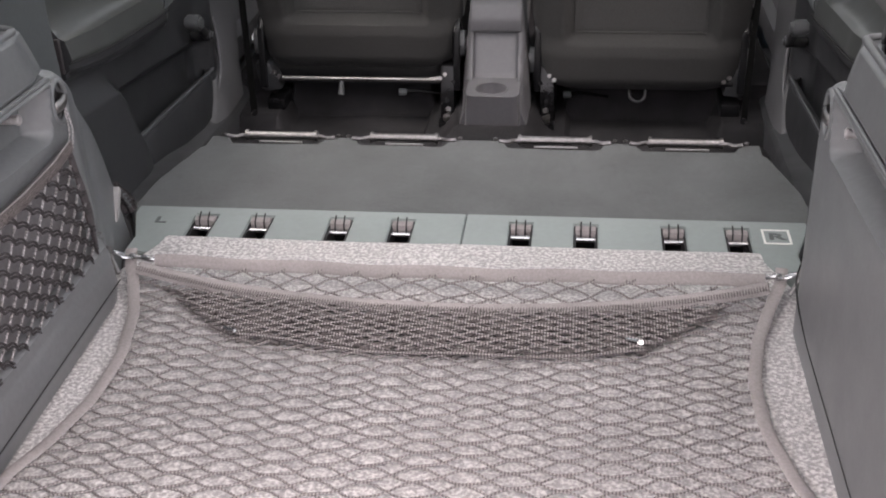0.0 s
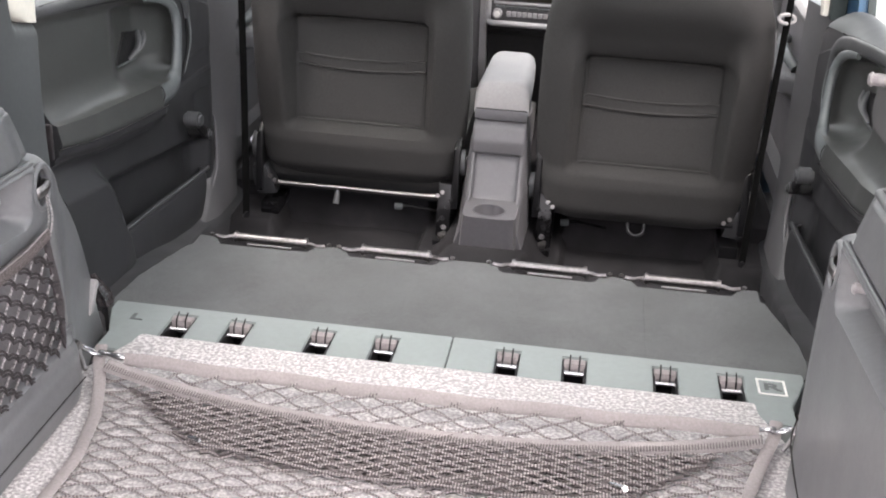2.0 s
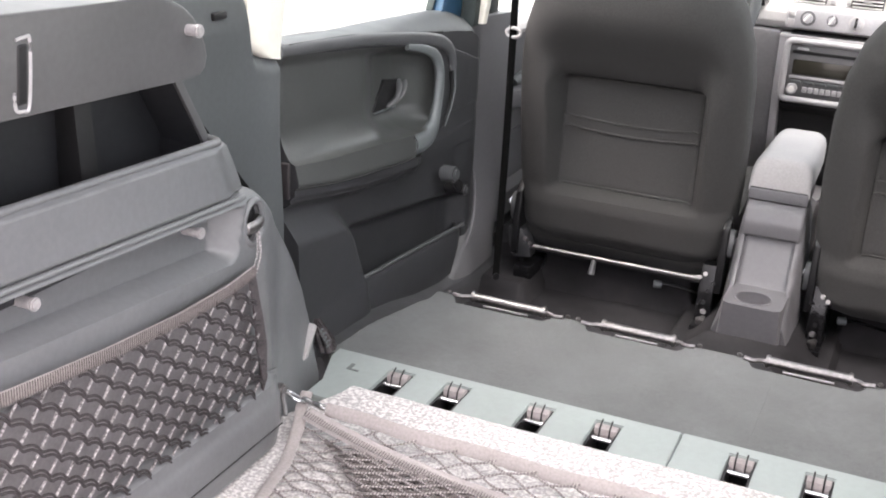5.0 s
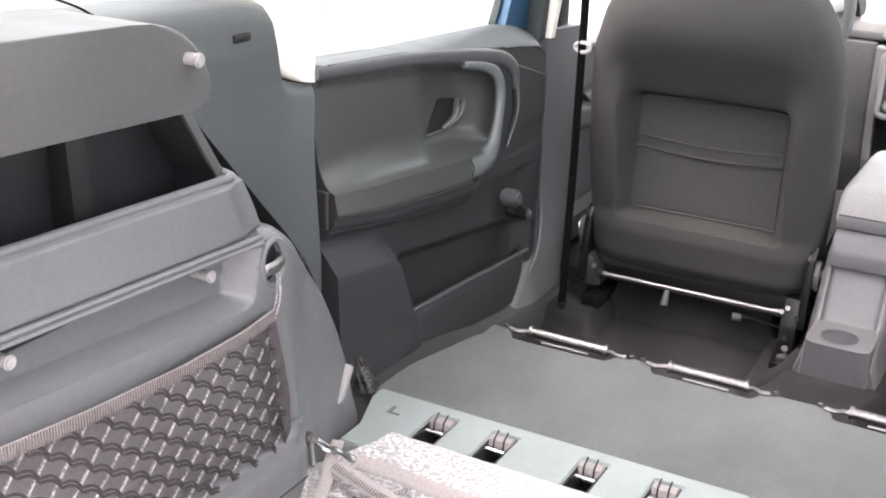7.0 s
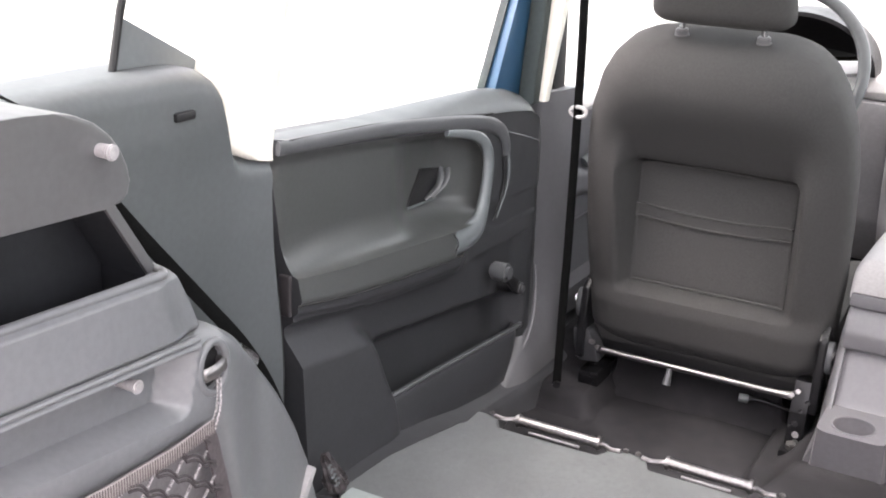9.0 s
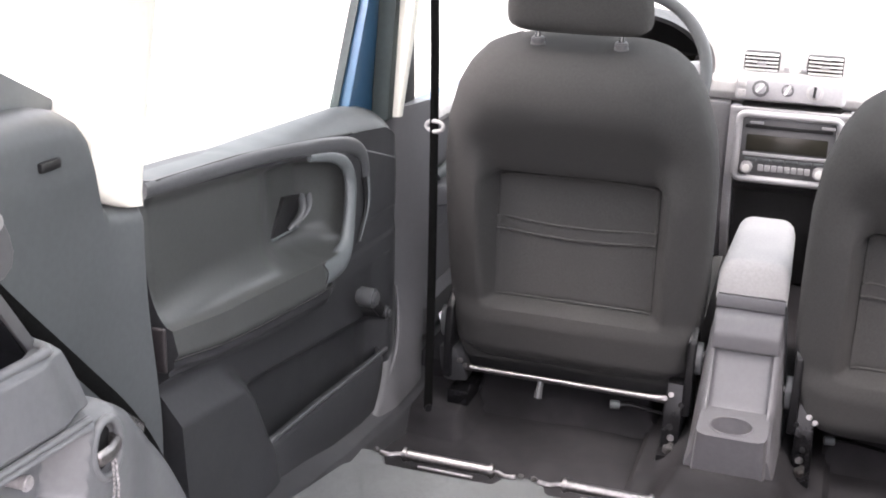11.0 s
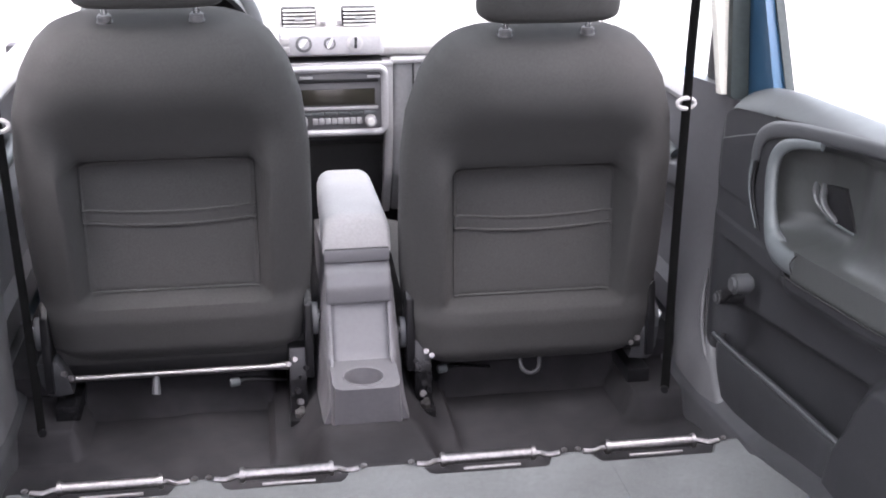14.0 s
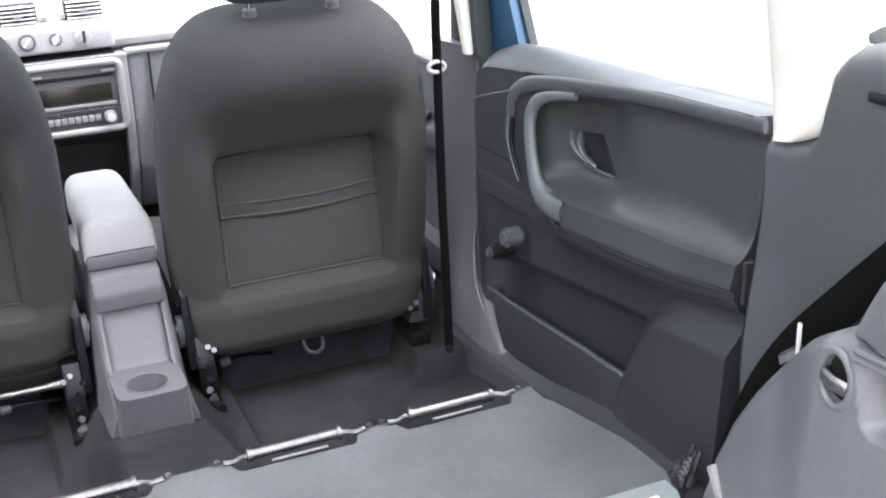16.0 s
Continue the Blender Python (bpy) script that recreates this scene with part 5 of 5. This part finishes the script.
    for x in (-0.028, 0.010):
        bm = nb()
        box(bm, (x, 1.195, 0.485), (x + 0.012, 1.21, 0.493), 0.002)
        part("dash_button", bm, M_SILVER, t)


def radio():
    t = thing("car_radio", (0, 1.13, 0.23), "grey double-height car radio set into the dashboard", "radio")
    t.location.x = 0.009
    x0, x1, z0, z1 = -0.115, 0.118, 0.236, 0.398
    # rounded frame
    bm = nb()
    pts = []
    for cx, cz, a0 in ((x1 - 0.02, z1 - 0.02, 0), (x0 + 0.02, z1 - 0.02, 90), (x0 + 0.02, z0 + 0.02, 180), (x1 - 0.02, z0 + 0.02, 270)):
        for i in range(6):
            a = radians(a0 + 18 * i)
            pts.append((cx + 0.015 * math.cos(a), 1.122, cz + 0.015 * math.sin(a)))
    tube(bm, pts, 0.0085, 10, closed=True, up=(0, 1, 0))
    part("bezel", bm, M_SILVER, t, "silver grey radio surround")
    bm = nb()
    box(bm, (x0 + 0.008, 1.123, z0 + 0.008), (x1 - 0.008, 1.16, z1 - 0.008), 0.004)
    face = part("fascia", bm, M_FASCIA, t)
    bm = nb()
    box(bm, (-0.09, 1.119, 0.308), (0.09, 1.128, 0.346), 0.003)
    part("display", bm, M_SCREEN, t, "dark radio display")
    bm = nb()
    box(bm, (-0.095, 1.1195, 0.361), (0.098, 1.128, 0.369), 0.002)
    part("disc_slot", bm, M_BLACK, t)
    for x in (-0.085, 0.072):
        bm = nb()
        box(bm, (x, 1.117, 0.371), (x + 0.03, 1.128, 0.377), 0.002)
        part("key", bm, M_SILVER, t)
    bm = nb()
    box(bm, (-0.095, 1.119, 0.296), (0.097, 1.128, 0.304), 0.002)
    part("trim_bar", bm, M_SILVER, t)
    for i in range(8):
        bm = nb()
        box(bm, (-0.058 + i * 0.0148, 1.117, 0.262), (-0.0455 + i * 0.0148, 1.128, 0.277), 0.002)
        part("key", bm, M_SILVER, t)
    for i in range(6):
        bm = nb()
        box(bm, (-0.09 + i * 0.031, 1.117, 0.284), (-0.063 + i * 0.031, 1.128, 0.292), 0.002)
        part("key", bm, M_QUARTER, t)
    for x in (-0.083, 0.078):
        bm = nb()
        disc(bm, (x, 1.112, 0.271), (0, -1, 0), 0.0135, 0.024, 24, bev=0.003)
        knob = part("rotary_knob", bm, M_SILVER, t, "silver rotary knob")
        bm = nb()
        disc(bm, (x, 1.0995, 0.271), (0, -1, 0), 0.009, 0.003, 20, bev=0.001)
        part("knob_cap", bm, M_WHITE, knob)


def steering_wheel():
    t = thing("steering_wheel", (-0.34, 0.93, 0.5), "dark grey steering wheel behind the driver's seat", "steering wheel")
    c = Vector((-0.345, 0.90, 0.50))
    nrm = Vector((0, -0.92, 0.40)).normalized()
    u = Vector((1, 0, 0))
    w = nrm.cross(u)
    bm = nb()
    tube(bm, [c + (u * math.cos(a) + w * math.sin(a)) * 0.182 for a in [2 * math.pi * i / 48 for i in range(48)]], 0.0135, 12, closed=True, up=nrm)
    part("rim", bm, M_DOORTRIM, t)
    bm = nb()
    disc(bm, c - nrm * 0.02, nrm, 0.075, 0.05, 24, bev=0.012)
    part("hub", bm, M_BLACK, t)
    for a in (0.15, math.pi - 0.15, -0.9, math.pi + 0.9):
        bm = nb()
        d = u * math.cos(a) + w * math.sin(a)
        tube(bm, [c - nrm * 0.02 + d * 0.05, c - nrm * 0.005 + d * 0.178], [0.024, 0.016], 8, 0.5, up=nrm)
        part("spoke", bm, M_SILVER, t, "silver grey spoke")
    bm = nb()
    tube(bm, [c - nrm * 0.04, c - nrm * 0.30], 0.04, 12)
    part("column", bm, M_BLACK, t)
    b = thing("instrument_binnacle", (-0.35, 1.17, 0.5), "dark instrument binnacle with round dials", "instruments")
    bm = nb()
    def hood(uu, v):
        a = math.pi * uu
        y = 1.10 + 0.15 * v
        return (-0.35 + 0.175 * math.cos(a), y + 0.03 * (1 - math.sin(a)), 0.47 + 0.135 * math.sin(a))
    sheet(bm, hood, 24, 8, lambda p: Vector((-0.35 + (p.x + 0.35) * 0.94, p.y, 0.47 + (p.z - 0.47) * 0.93)))
    part("hood", bm, M_BLACK, b)
    for x in (-0.43, -0.27):
        bm = nb()
        disc(bm, (x, 1.19, 0.52), (0, -1, 0.3), 0.055, 0.02, 24)
        part("dial", bm, M_SCREEN, b, "round dark dial")
        bm = nb()
        tube(bm, [(x + 0.055 * math.cos(2 * math.pi * i / 24), 1.178 - 0.016 * math.sin(2 * math.pi * i / 24) * 0.3, 0.522 + 0.055 * math.sin(2 * math.pi * i / 24)) for i in range(24)], 0.003, 6, closed=True, up=(0, 1, 0))
        part("dial_ring", bm, M_SILVER, b)


# ---- loose and small things ----
def floor_brackets():
    group = "rear seat anchor brackets"
    for x0, x1 in ((-0.492, -0.345), (-0.224, -0.089), (0.085, 0.229), (0.351, 0.493)):
        t = thing("anchor_bracket", ((x0 + x1) / 2, 0.0, 0), "zinc plated anchor bar at the carpet edge", "bracket", group)
        bm = nb()
        tube(bm, [(x0, 0.002, 0.0), (x1, 0.002, 0.0)], 0.0085, 12)
        part("bar", bm, M_STEEL, t)
        for x in (x0, x1):
            bm = nb()
            disc(bm, (x, 0.002, 0.0), (1, 0, 0), 0.0115, 0.008, 14)
            part("collar", bm, M_STEEL, t)
            s = -1 if x == x0 else 1
            bm = nb()
            tube(bm, spline([(x, 0.002, -0.001), (x + s * 0.012, 0.001, -0.001), (x + s * 0.024, -0.006, -0.001), (x + s * 0.042, -0.006, 0.001)], 5), 0.0042, 8)
            part("wire_end", bm, M_STEEL, t)
            bm = nb()
            disc(bm, (x + s * 0.050, -0.002, 0.003), (0, 0, 1), 0.0052, 0.005, 8)
            part("screw", bm, M_STEEL, t, "small bright screw head")
        bm = nb()
        tube(bm, [(x0 + 0.03, -0.021, -0.005), (x1 - 0.025, -0.021, -0.005)], 0.0026, 8)
        part("spring_rod", bm, M_STEEL, t)
        # black plate as notch floor, giving the shade behind the bar
        bm = nb()
        box(bm, (x0 - 0.012, -0.052, -0.045), (x1 + 0.012, 0.006, -0.03), 0.001)
        part("notch_shade_plate", bm, M_BLACK, t, "black plate standing in for shade behind the bar")


def strap_net(bm, fpos, inside, span_u, span_v, step, r, n_seg, skew=1.0, families=(1, -1)):
    """Two families of crossing cords over (u, v), each a thin rod pieced where inside() holds."""
    u0, u1 = span_u
    v0, v1 = span_v
    for fam in families:
        c = u0 - (v1 - v0) * skew - abs(u1 - u0)
        while c < u1 + (v1 - v0) * skew + abs(u1 - u0):
            run = []
            for i in range(n_seg + 1):
                v = v0 + (v1 - v0) * i / n_seg
                u = c + fam * (v - v0) * skew
                if u0 <= u <= u1 and inside(u, v):
                    run.append(fpos(u, v, fam))
                else:
                    if len(run) > 1:
                        tube(bm, run, r, 5)
                    run = []
            if len(run) > 1:
                tube(bm, run, r, 5)
            c += step
    return bm


def cargo_net():
    t = thing("cargo_net", (0, -0.9, 0.01), "brown-grey elastic cargo net stretched over the mat", "cargo net")
    def half(y):
        return lerp((-1.5, -1.13, -1.065, -0.966, -0.86, -0.745, -0.66, -0.615), (0.555, 0.508, 0.482, 0.459, 0.456, 0.476, 0.505, 0.525), y)

    def tape_y(x):
        return -0.705 + 0.062 * (x / 0.5) ** 2

    def height(x, y):
        edge = tape_y(x)
        if y > edge:
            k = min(1, (y - edge) / max(1e-4, -0.625 - edge))
            return 0.026 + 0.026 * k
        return 0.0185 + 0.0095 * math.exp((y - edge) / 0.04)

    def pos(x, y, fam):
        wob = 0.006 * noise.noise((x * 9, y * 9, 2.0 + fam))
        return (x + wob, y + 0.008 * noise.noise((x * 8, y * 8, 7.0)) + 0.003 * math.sin(x * 2 * math.pi / 0.062 + fam), height(x, y) + 0.0012 * fam)
    bm = nb()
    strap_net(bm, pos, lambda x, y: abs(x) < half(y) and y < -0.636, (-0.56, 0.56), (-1.5, -0.636), 0.062, 0.0017, 420, 2.2)
    part("mesh", bm, M_CORD, t, kind="stuff")
    # second layer: a hanging flap, drawn together, its gaps darkened by colour
    def flap(x, y):
        k = (tape_y(x) - y) / 0.115
        return 0.12 <= k <= 1 and abs(x) < 0.47 - 0.16 * k
    bm = nb()
    def pos2(x, y, fam):
        k = (tape_y(x) - y) / 0.115
        return (x + 0.006 * noise.noise((x * 20, y * 20, 4 + fam)), y, 0.024 + 0.012 * (1 - k) + 0.004 * noise.noise((x * 12, y * 12, 9)))
    strap_net(bm, pos2, flap, (-0.5, 0.5), (-0.83, -0.62), 0.040, 0.0019, 90, 2.4)
    part("flap", bm, M_CORD, t, kind="stuff")
    # doubled net below, coloured dark for the shade between the cords
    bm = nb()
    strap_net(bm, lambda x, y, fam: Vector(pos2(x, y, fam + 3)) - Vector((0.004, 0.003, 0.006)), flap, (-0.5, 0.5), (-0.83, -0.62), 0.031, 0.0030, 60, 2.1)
    part("flap_gap_shade", bm, M_CORDFLAP, t, "dark lower net layer for shade in the flap's gaps", kind="stuff")
    bm = nb()
    def tap(u, v):
        x = -0.30 + 0.61 * u
        return (x, tape_y(x) - 0.110 - 0.0035 * v - 0.012 * math.sin(2.5 * u), 0.027 + 0.003 * math.sin(14 * u))
    sheet(bm, tap, 50, 3, lambda p: p - Vector((0, 0, 0.002)))
    part("flap_hem", bm, M_CORD, t)
    # binding tapes: front, ribbed middle, two sides
    bm = nb()
    tube(bm, [(-0.478 + 0.975 * i / 30, -0.626 + 0.003 * math.sin(i), 0.05 - 0.006 * math.sin(math.pi * i / 30)) for i in range(31)], 0.0105, 12, 0.16, up=(0, -0.85, 0.5))
    part("front_tape", bm, M_TAPE, t, "taupe woven binding tape")
    bm = nb()
    tube(bm, [(x, tape_y(x), 0.026 + 0.02 * (abs(x) / 0.5) ** 3) for x in [-0.50 + 1.0 * i / 40 for i in range(41)]], 0.0115, 8, 0.25, up=(0, -0.5, 0.85))
    middle = part("middle_tape", bm, M_TAPE, t, "ribbed elastic tape")
    bm = nb()
    for i in range(230):
        x = -0.50 + 1.0 * i / 229
        y, z = tape_y(x), 0.029 + 0.02 * (abs(x) / 0.5) ** 3
        a, b = (x, y - 0.011, z - 0.001), (x, y + 0.011, z + 0.001)
        tube(bm, [a, b], 0.0009, 4)
    part("ribs", bm, M_CORDFLAP, middle, kind="stuff")
    for s in (-1, 1):
        ys = [-0.60 - 0.9 * i / 36 for i in range(37)]
        bm = nb()
        tube(bm, [(s * half(y), y, 0.021 + 0.035 * math.exp((y + 0.60) / 0.05)) for y in ys], 0.0095, 10, 0.25)
        part("side_tape", bm, M_TAPE, t, "taupe woven binding tape")
    # bright crimp on the flap
    for x, y, r in ((0.302, -0.785, 0.0048), (-0.30, -0.795, 0.0026)):
        bm = nb()
        disc(bm, (x, y, 0.03), (0.2, -0.5, 1), r, 0.008, 12, bev=0.002)
        tube(bm, [(x - 0.02, y + 0.012, 0.028), (x, y, 0.032)], 0.003, 6)
        part("crimp", bm, M_CHROME, t, "bright metal crimp")
    # hooks at both ends
    for s in (-1, 1):
        h = thing("net_hook", (s * 0.53, -0.62, 0.05), "small chromed snap hook holding the cargo net", "hook", "net hooks")
        bm = nb()
        tube(bm, spline([(s * 0.475, -0.624, 0.05), (s * 0.50, -0.622, 0.052), (s * 0.522, -0.62, 0.055)], 5), [0.003, 0.0035, 0.005, 0.0055, 0.005, 0.004, 0.0035, 0.0045, 0.005, 0.004, 0.003], 10)
        part("shank", bm, M_CHROME, h)
        bm = nb()
        tube(bm, [(s * (0.535 + 0.018 * math.cos(a)), -0.622 + 0.010 * math.sin(a), 0.056 + 0.008 * math.cos(a + 0.6)) for a in [2 * math.pi * i / 18 for i in range(18)]], 0.0026, 8, closed=True)
        part("ring", bm, M_CHROME, h)
        bm = nb()
        tube(bm, [(s * 0.552, -0.63, 0.066), (s * 0.53, -0.655, 0.04)], 0.0035, 8)
        part("gate", bm, M_STEEL, h)
        bm = nb()
        disc(bm, (s * 0.556, -0.632, 0.066), (1, 0, 0), 0.011, 0.02, 14, bev=0.003)
        part("eyelet", bm, M_STEEL, h)


def side_net():
    """Net pocket on the driver's side trim."""
    t = thing("side_net", (-0.53, -1.0, 0.2), "grey elastic net pocket on the boot side trim", "net pocket")
    hem = lambda y: lerp((-1.5, -1.18, -1.064, -0.92, -0.82, -0.76), (0.366, 0.329, 0.3165, 0.306, 0.3055, 0.312), y)
    front = lambda z: lerp((0.11, 0.217, 0.31), (-0.734, -0.7525, -0.772), z)
    edge = lambda z: lerp((0.11, 0.126, 0.217, 0.29, 0.31), (-0.699, -0.704, -0.727, -0.743, -0.752), z)
    z0, z1, tilt, pitch = 0.125, 0.36, 1.12, 0.047
    phase = -1.5 - (z1 - z0) * tilt - 0.78

    def inside(y, z):
        return y < front(z) + 0.004 and z < hem(y) - 0.004

    def pos(y, z, fam):
        bag = 0.006 * math.sin(math.pi * min(1, max(0, (z - 0.12) / 0.19)))
        return (-0.521 + bag - 0.0016 * fam, y + 0.003 * noise.noise((y * 9, z * 9, 1)), z + 0.002 * noise.noise((y * 14, z * 14, 5)))

    def arched(lift):
        def place(y, z, fam):
            p = Vector(pos(y, z, fam))
            k = math.sin(math.pi * (y - (z - z0) * tilt - phase) / pitch)
            return p + Vector((0, 0.003 * abs(k), 0.0042 * abs(k) ** 0.8 - 0.002 + lift))
        return place
    bm = nb()
    strap_net(bm, pos, inside, (-1.5, -0.72), (z0, z1), pitch, 0.0018, 80, tilt, families=(1,))
    part("mesh", bm, M_CORDSIDE, t, kind="stuff")
    for lift in (0.0, -0.0055):
        bm = nb()
        strap_net(bm, arched(lift), inside, (-1.5, -0.72), (z0, z1), 0.0395, 0.0017, 160, 1.42, families=(-1,))
        part("cross_mesh", bm, M_CORDDARK, t, kind="stuff")
    run = [-1.5 + 0.742 * i / 40 for i in range(41)]
    bm = nb()
    tube(bm, [(-0.519, y, hem(y)) for y in run], 0.0085, 8, 0.25, up=(1, 0, 0))
    top_tape = part("top_tape", bm, M_TAPE, t, "ribbed taupe elastic tape")
    bm = nb()
    for i in range(200):
        y = -1.5 + 0.742 * i / 199
        tube(bm, [(-0.5165, y, hem(y) - 0.0082), (-0.5165, y, hem(y) + 0.0082)], 0.0009, 4)
    part("ribs", bm, M_CORDFLAP, top_tape, kind="stuff")
    bm = nb()
    def gusset(u, v):
        z = 0.112 + 0.198 * v
        y = front(z) + (edge(z) - front(z)) * u
        return (-0.5185 - 0.004 * u - 0.010 * u * ss(0.2, 0.1, z) + 0.003 * noise.noise((y * 40, z * 18, 3)), y, z)
    sheet(bm, gusset, 10, 24, lambda p: p - Vector((0.003, 0, 0)))
    part("front_tape", bm, M_GUSSET, t, "dark mauve fabric edge of the pocket")
    bm = nb()
    def backing(u, v):
        y = -1.5 + 0.765 * u
        return (-0.5385, y, 0.10 + (hem(y) - 0.105) * v)
    sheet(bm, backing, 30, 10, lambda p: p - Vector((0.004, 0, 0)))
    part("backing", bm, M_NETBACK, t, "dark grey backing behind the net")
    # lower bar that holds the pocket to the trim
    bm = nb()
    def bar(u, v):
        y = -1.5 + 0.83 * u
        end = 0.02 * ss(0.93, 1.0, u) ** 2
        x = lerp((0, 0.15, 0.4, 0.62, 0.68, 0.76, 0.88, 1.0), (-0.531, -0.516, -0.509, -0.511, -0.5125, -0.5165, -0.5185, -0.531), v)
        z = lerp((0, 0.15, 0.4, 0.62, 0.68, 0.76, 0.88, 1.0), (0.008, 0.02, 0.052, 0.086, 0.096, 0.105, 0.122, 0.131), v)
        return (x - end, y, z - 0.3 * end)
    sheet(bm, bar, 50, 32, lambda p: Vector((-0.537, p.y, p.z)))
    part("lower_rail", bm, M_SIDE, t, "grey plastic lower rail")
    bm = nb()
    tube(bm, [(-0.5085, -1.5 + 0.80 * i / 12, 0.056) for i in range(13)], 0.0011, 6)
    part("rail_groove", bm, M_SEAM, t)
    bm = nb()
    for dx in (0, 0.005):
        tube(bm, spline([(-0.521 + dx, -0.757, 0.308), (-0.521 + dx, -0.746, 0.335), (-0.527, -0.738 + dx, 0.36)], 5), 0.0014, 6)
    part("loop_cord", bm, M_CORDSIDE, t)


def seat_belt(sg):
    SIDE[0] = sg
    t = thing("front_seat_belt", (-0.62, 0.42, -0.1), "black front seat belt hanging along the middle pillar", "seat belt", "front seat belts")
    line = spline([(-0.593, 0.402, -0.115), (-0.597, 0.415, 0.08), (-0.602, 0.43, 0.20), (-0.612, 0.452, 0.447), (-0.617, 0.46, 0.60), (-0.624, 0.46, 0.78), (-0.634, 0.455, 0.92)], 6)
    bm = nb()
    tube(bm, line, 0.0098, 8, 0.18, up=(0.75, -0.6, 0))
    part("webbing", bm, M_BELT, t)
    bm = nb()
    tube(bm, [(-0.610 + 0.017 * math.cos(a), 0.45, 0.447 + 0.010 * math.sin(a)) for a in [2 * math.pi * i / 20 for i in range(20)]], 0.0042, 8, closed=True, up=(0, 1, 0))
    part("latch_tongue", bm, M_LID, t, "pale belt tongue")
    bm = nb()
    disc(bm, (-0.592, 0.399, -0.116), (0.5, -1, 0.2), 0.008, 0.008, 12)
    part("anchor_bolt", bm, M_BMETAL, t)
    bm = nb()
    box(bm, (-0.66, 0.435, 0.90), (-0.615, 0.465, 0.95), 0.008)
    part("belt_guide", bm, M_CREAM, t)
    # rear belt across the quarter panel
    r = thing("rear_seat_belt", (-0.63, -0.65, 0.3), "black rear seat belt strap lying over the quarter trim", "seat belt", "rear seat belts")
    bm = nb()
    tube(bm, spline([(-0.655, -0.86, 0.66), (-0.64, -0.77, 0.55), (-0.632, -0.72, 0.487), (-0.626, -0.64, 0.395), (-0.618, -0.575, 0.315), (-0.618, -0.52, 0.23), (-0.628, -0.47, 0.13), (-0.632, -0.44, 0.03)], 6), 0.0095 if sg > 0 else 0.024, 8, 0.14, up=(1, 0, 0.0))
    part("webbing", bm, M_BELT, r)
    if sg > 0:
        bm = nb()
        tube(bm, spline([(-0.655, -0.86, 0.665), (-0.657, -0.905, 0.692), (-0.66, -0.95, 0.711), (-0.668, -1.05, 0.755), (-0.69, -1.35, 0.888)], 6), 0.006, 8, 0.25, up=(0.3, 0.4, 0.86))
        part("upper_webbing", bm, M_BELT, r)
    bm = nb()
    prism(bm, [(-0.605, 0.322), (-0.60, 0.335), (-0.565, 0.305), (-0.57, 0.292)], "x", -0.615, -0.603, 0.002)
    part("belt_clip", bm, M_CHROME, r, "bright belt clip")
    if sg < 0:
        bm = nb()
        box(bm, (-0.605, -0.602, 0.30), (-0.601, -0.597, 0.36), 0.0015)
        part("belt_pin", bm, M_WHITE, r, "pale upright pin")
    # crumpled bag in the floor corner: folded film, wide at the foot
    b = thing("plastic_bag", (-0.635, -0.35, 0.03), "small crumpled dark printed plastic bag in the floor corner", "plastic bag", "bags in the corners")
    bm = nb()
    def bag(u, v):
        a = 2 * math.pi * u
        z = 0.001 + 0.058 * v
        rad = 0.020 * (1 - 0.72 * v ** 1.5)
        fold = 1 + 0.22 * math.sin(7 * a + 3 * v) * (0.4 + v) + 0.3 * noise.noise((math.cos(a) * 1.6, math.sin(a) * 1.6, v * 3))
        return (-0.626 - 0.016 * v + rad * fold * math.cos(a) * 0.75, -0.352 - 0.012 * v + rad * fold * math.sin(a), z + 0.008 * v * noise.noise((math.cos(a) * 2, math.sin(a) * 2, 5 + v)))
    V = [[bm.verts.new(bag(i / 56, j / 18)) for i in range(56)] for j in range(19)]
    for j in range(18):
        for i in range(56):
            bm.faces.new((V[j][i], V[j][(i + 1) % 56], V[j + 1][(i + 1) % 56], V[j + 1][i]))
    bm.faces.new(V[0][::-1])
    bm.faces.new(V[-1])
    part("bag_skin", bm, M_FOIL, b, smooth=False)
    for j in range(5):
        bm = nb()
        u0, v0 = 0.86 + 0.02 * (j % 2), 0.2 + 0.13 * j
        def bar(u, v):
            p = Vector(bag(u0 + 0.1 * u, v0 + 0.05 * v))
            return p + Vector((0.0015, 0, 0.0005))
        sheet(bm, bar, 8, 2, lambda p: p - Vector((0.001, 0, 0)))
        part("print_bar", bm, M_BEZEL, b, "pale printed bar")
    SIDE[0] = 1


ground()
rear_floor()
front_floor()
body_shell()
cargo_floor()
seat_latch_strip()
for sg in (1, -1):
    side_trim(sg)
    door(sg)
    front_door(sg)
    seat_belt(sg)
front_seat(-0.344, 0.0, 1)
front_seat(0.347, -0.042, -1)
console()
dashboard()
radio()
steering_wheel()
floor_brackets()
cargo_net()
side_net()
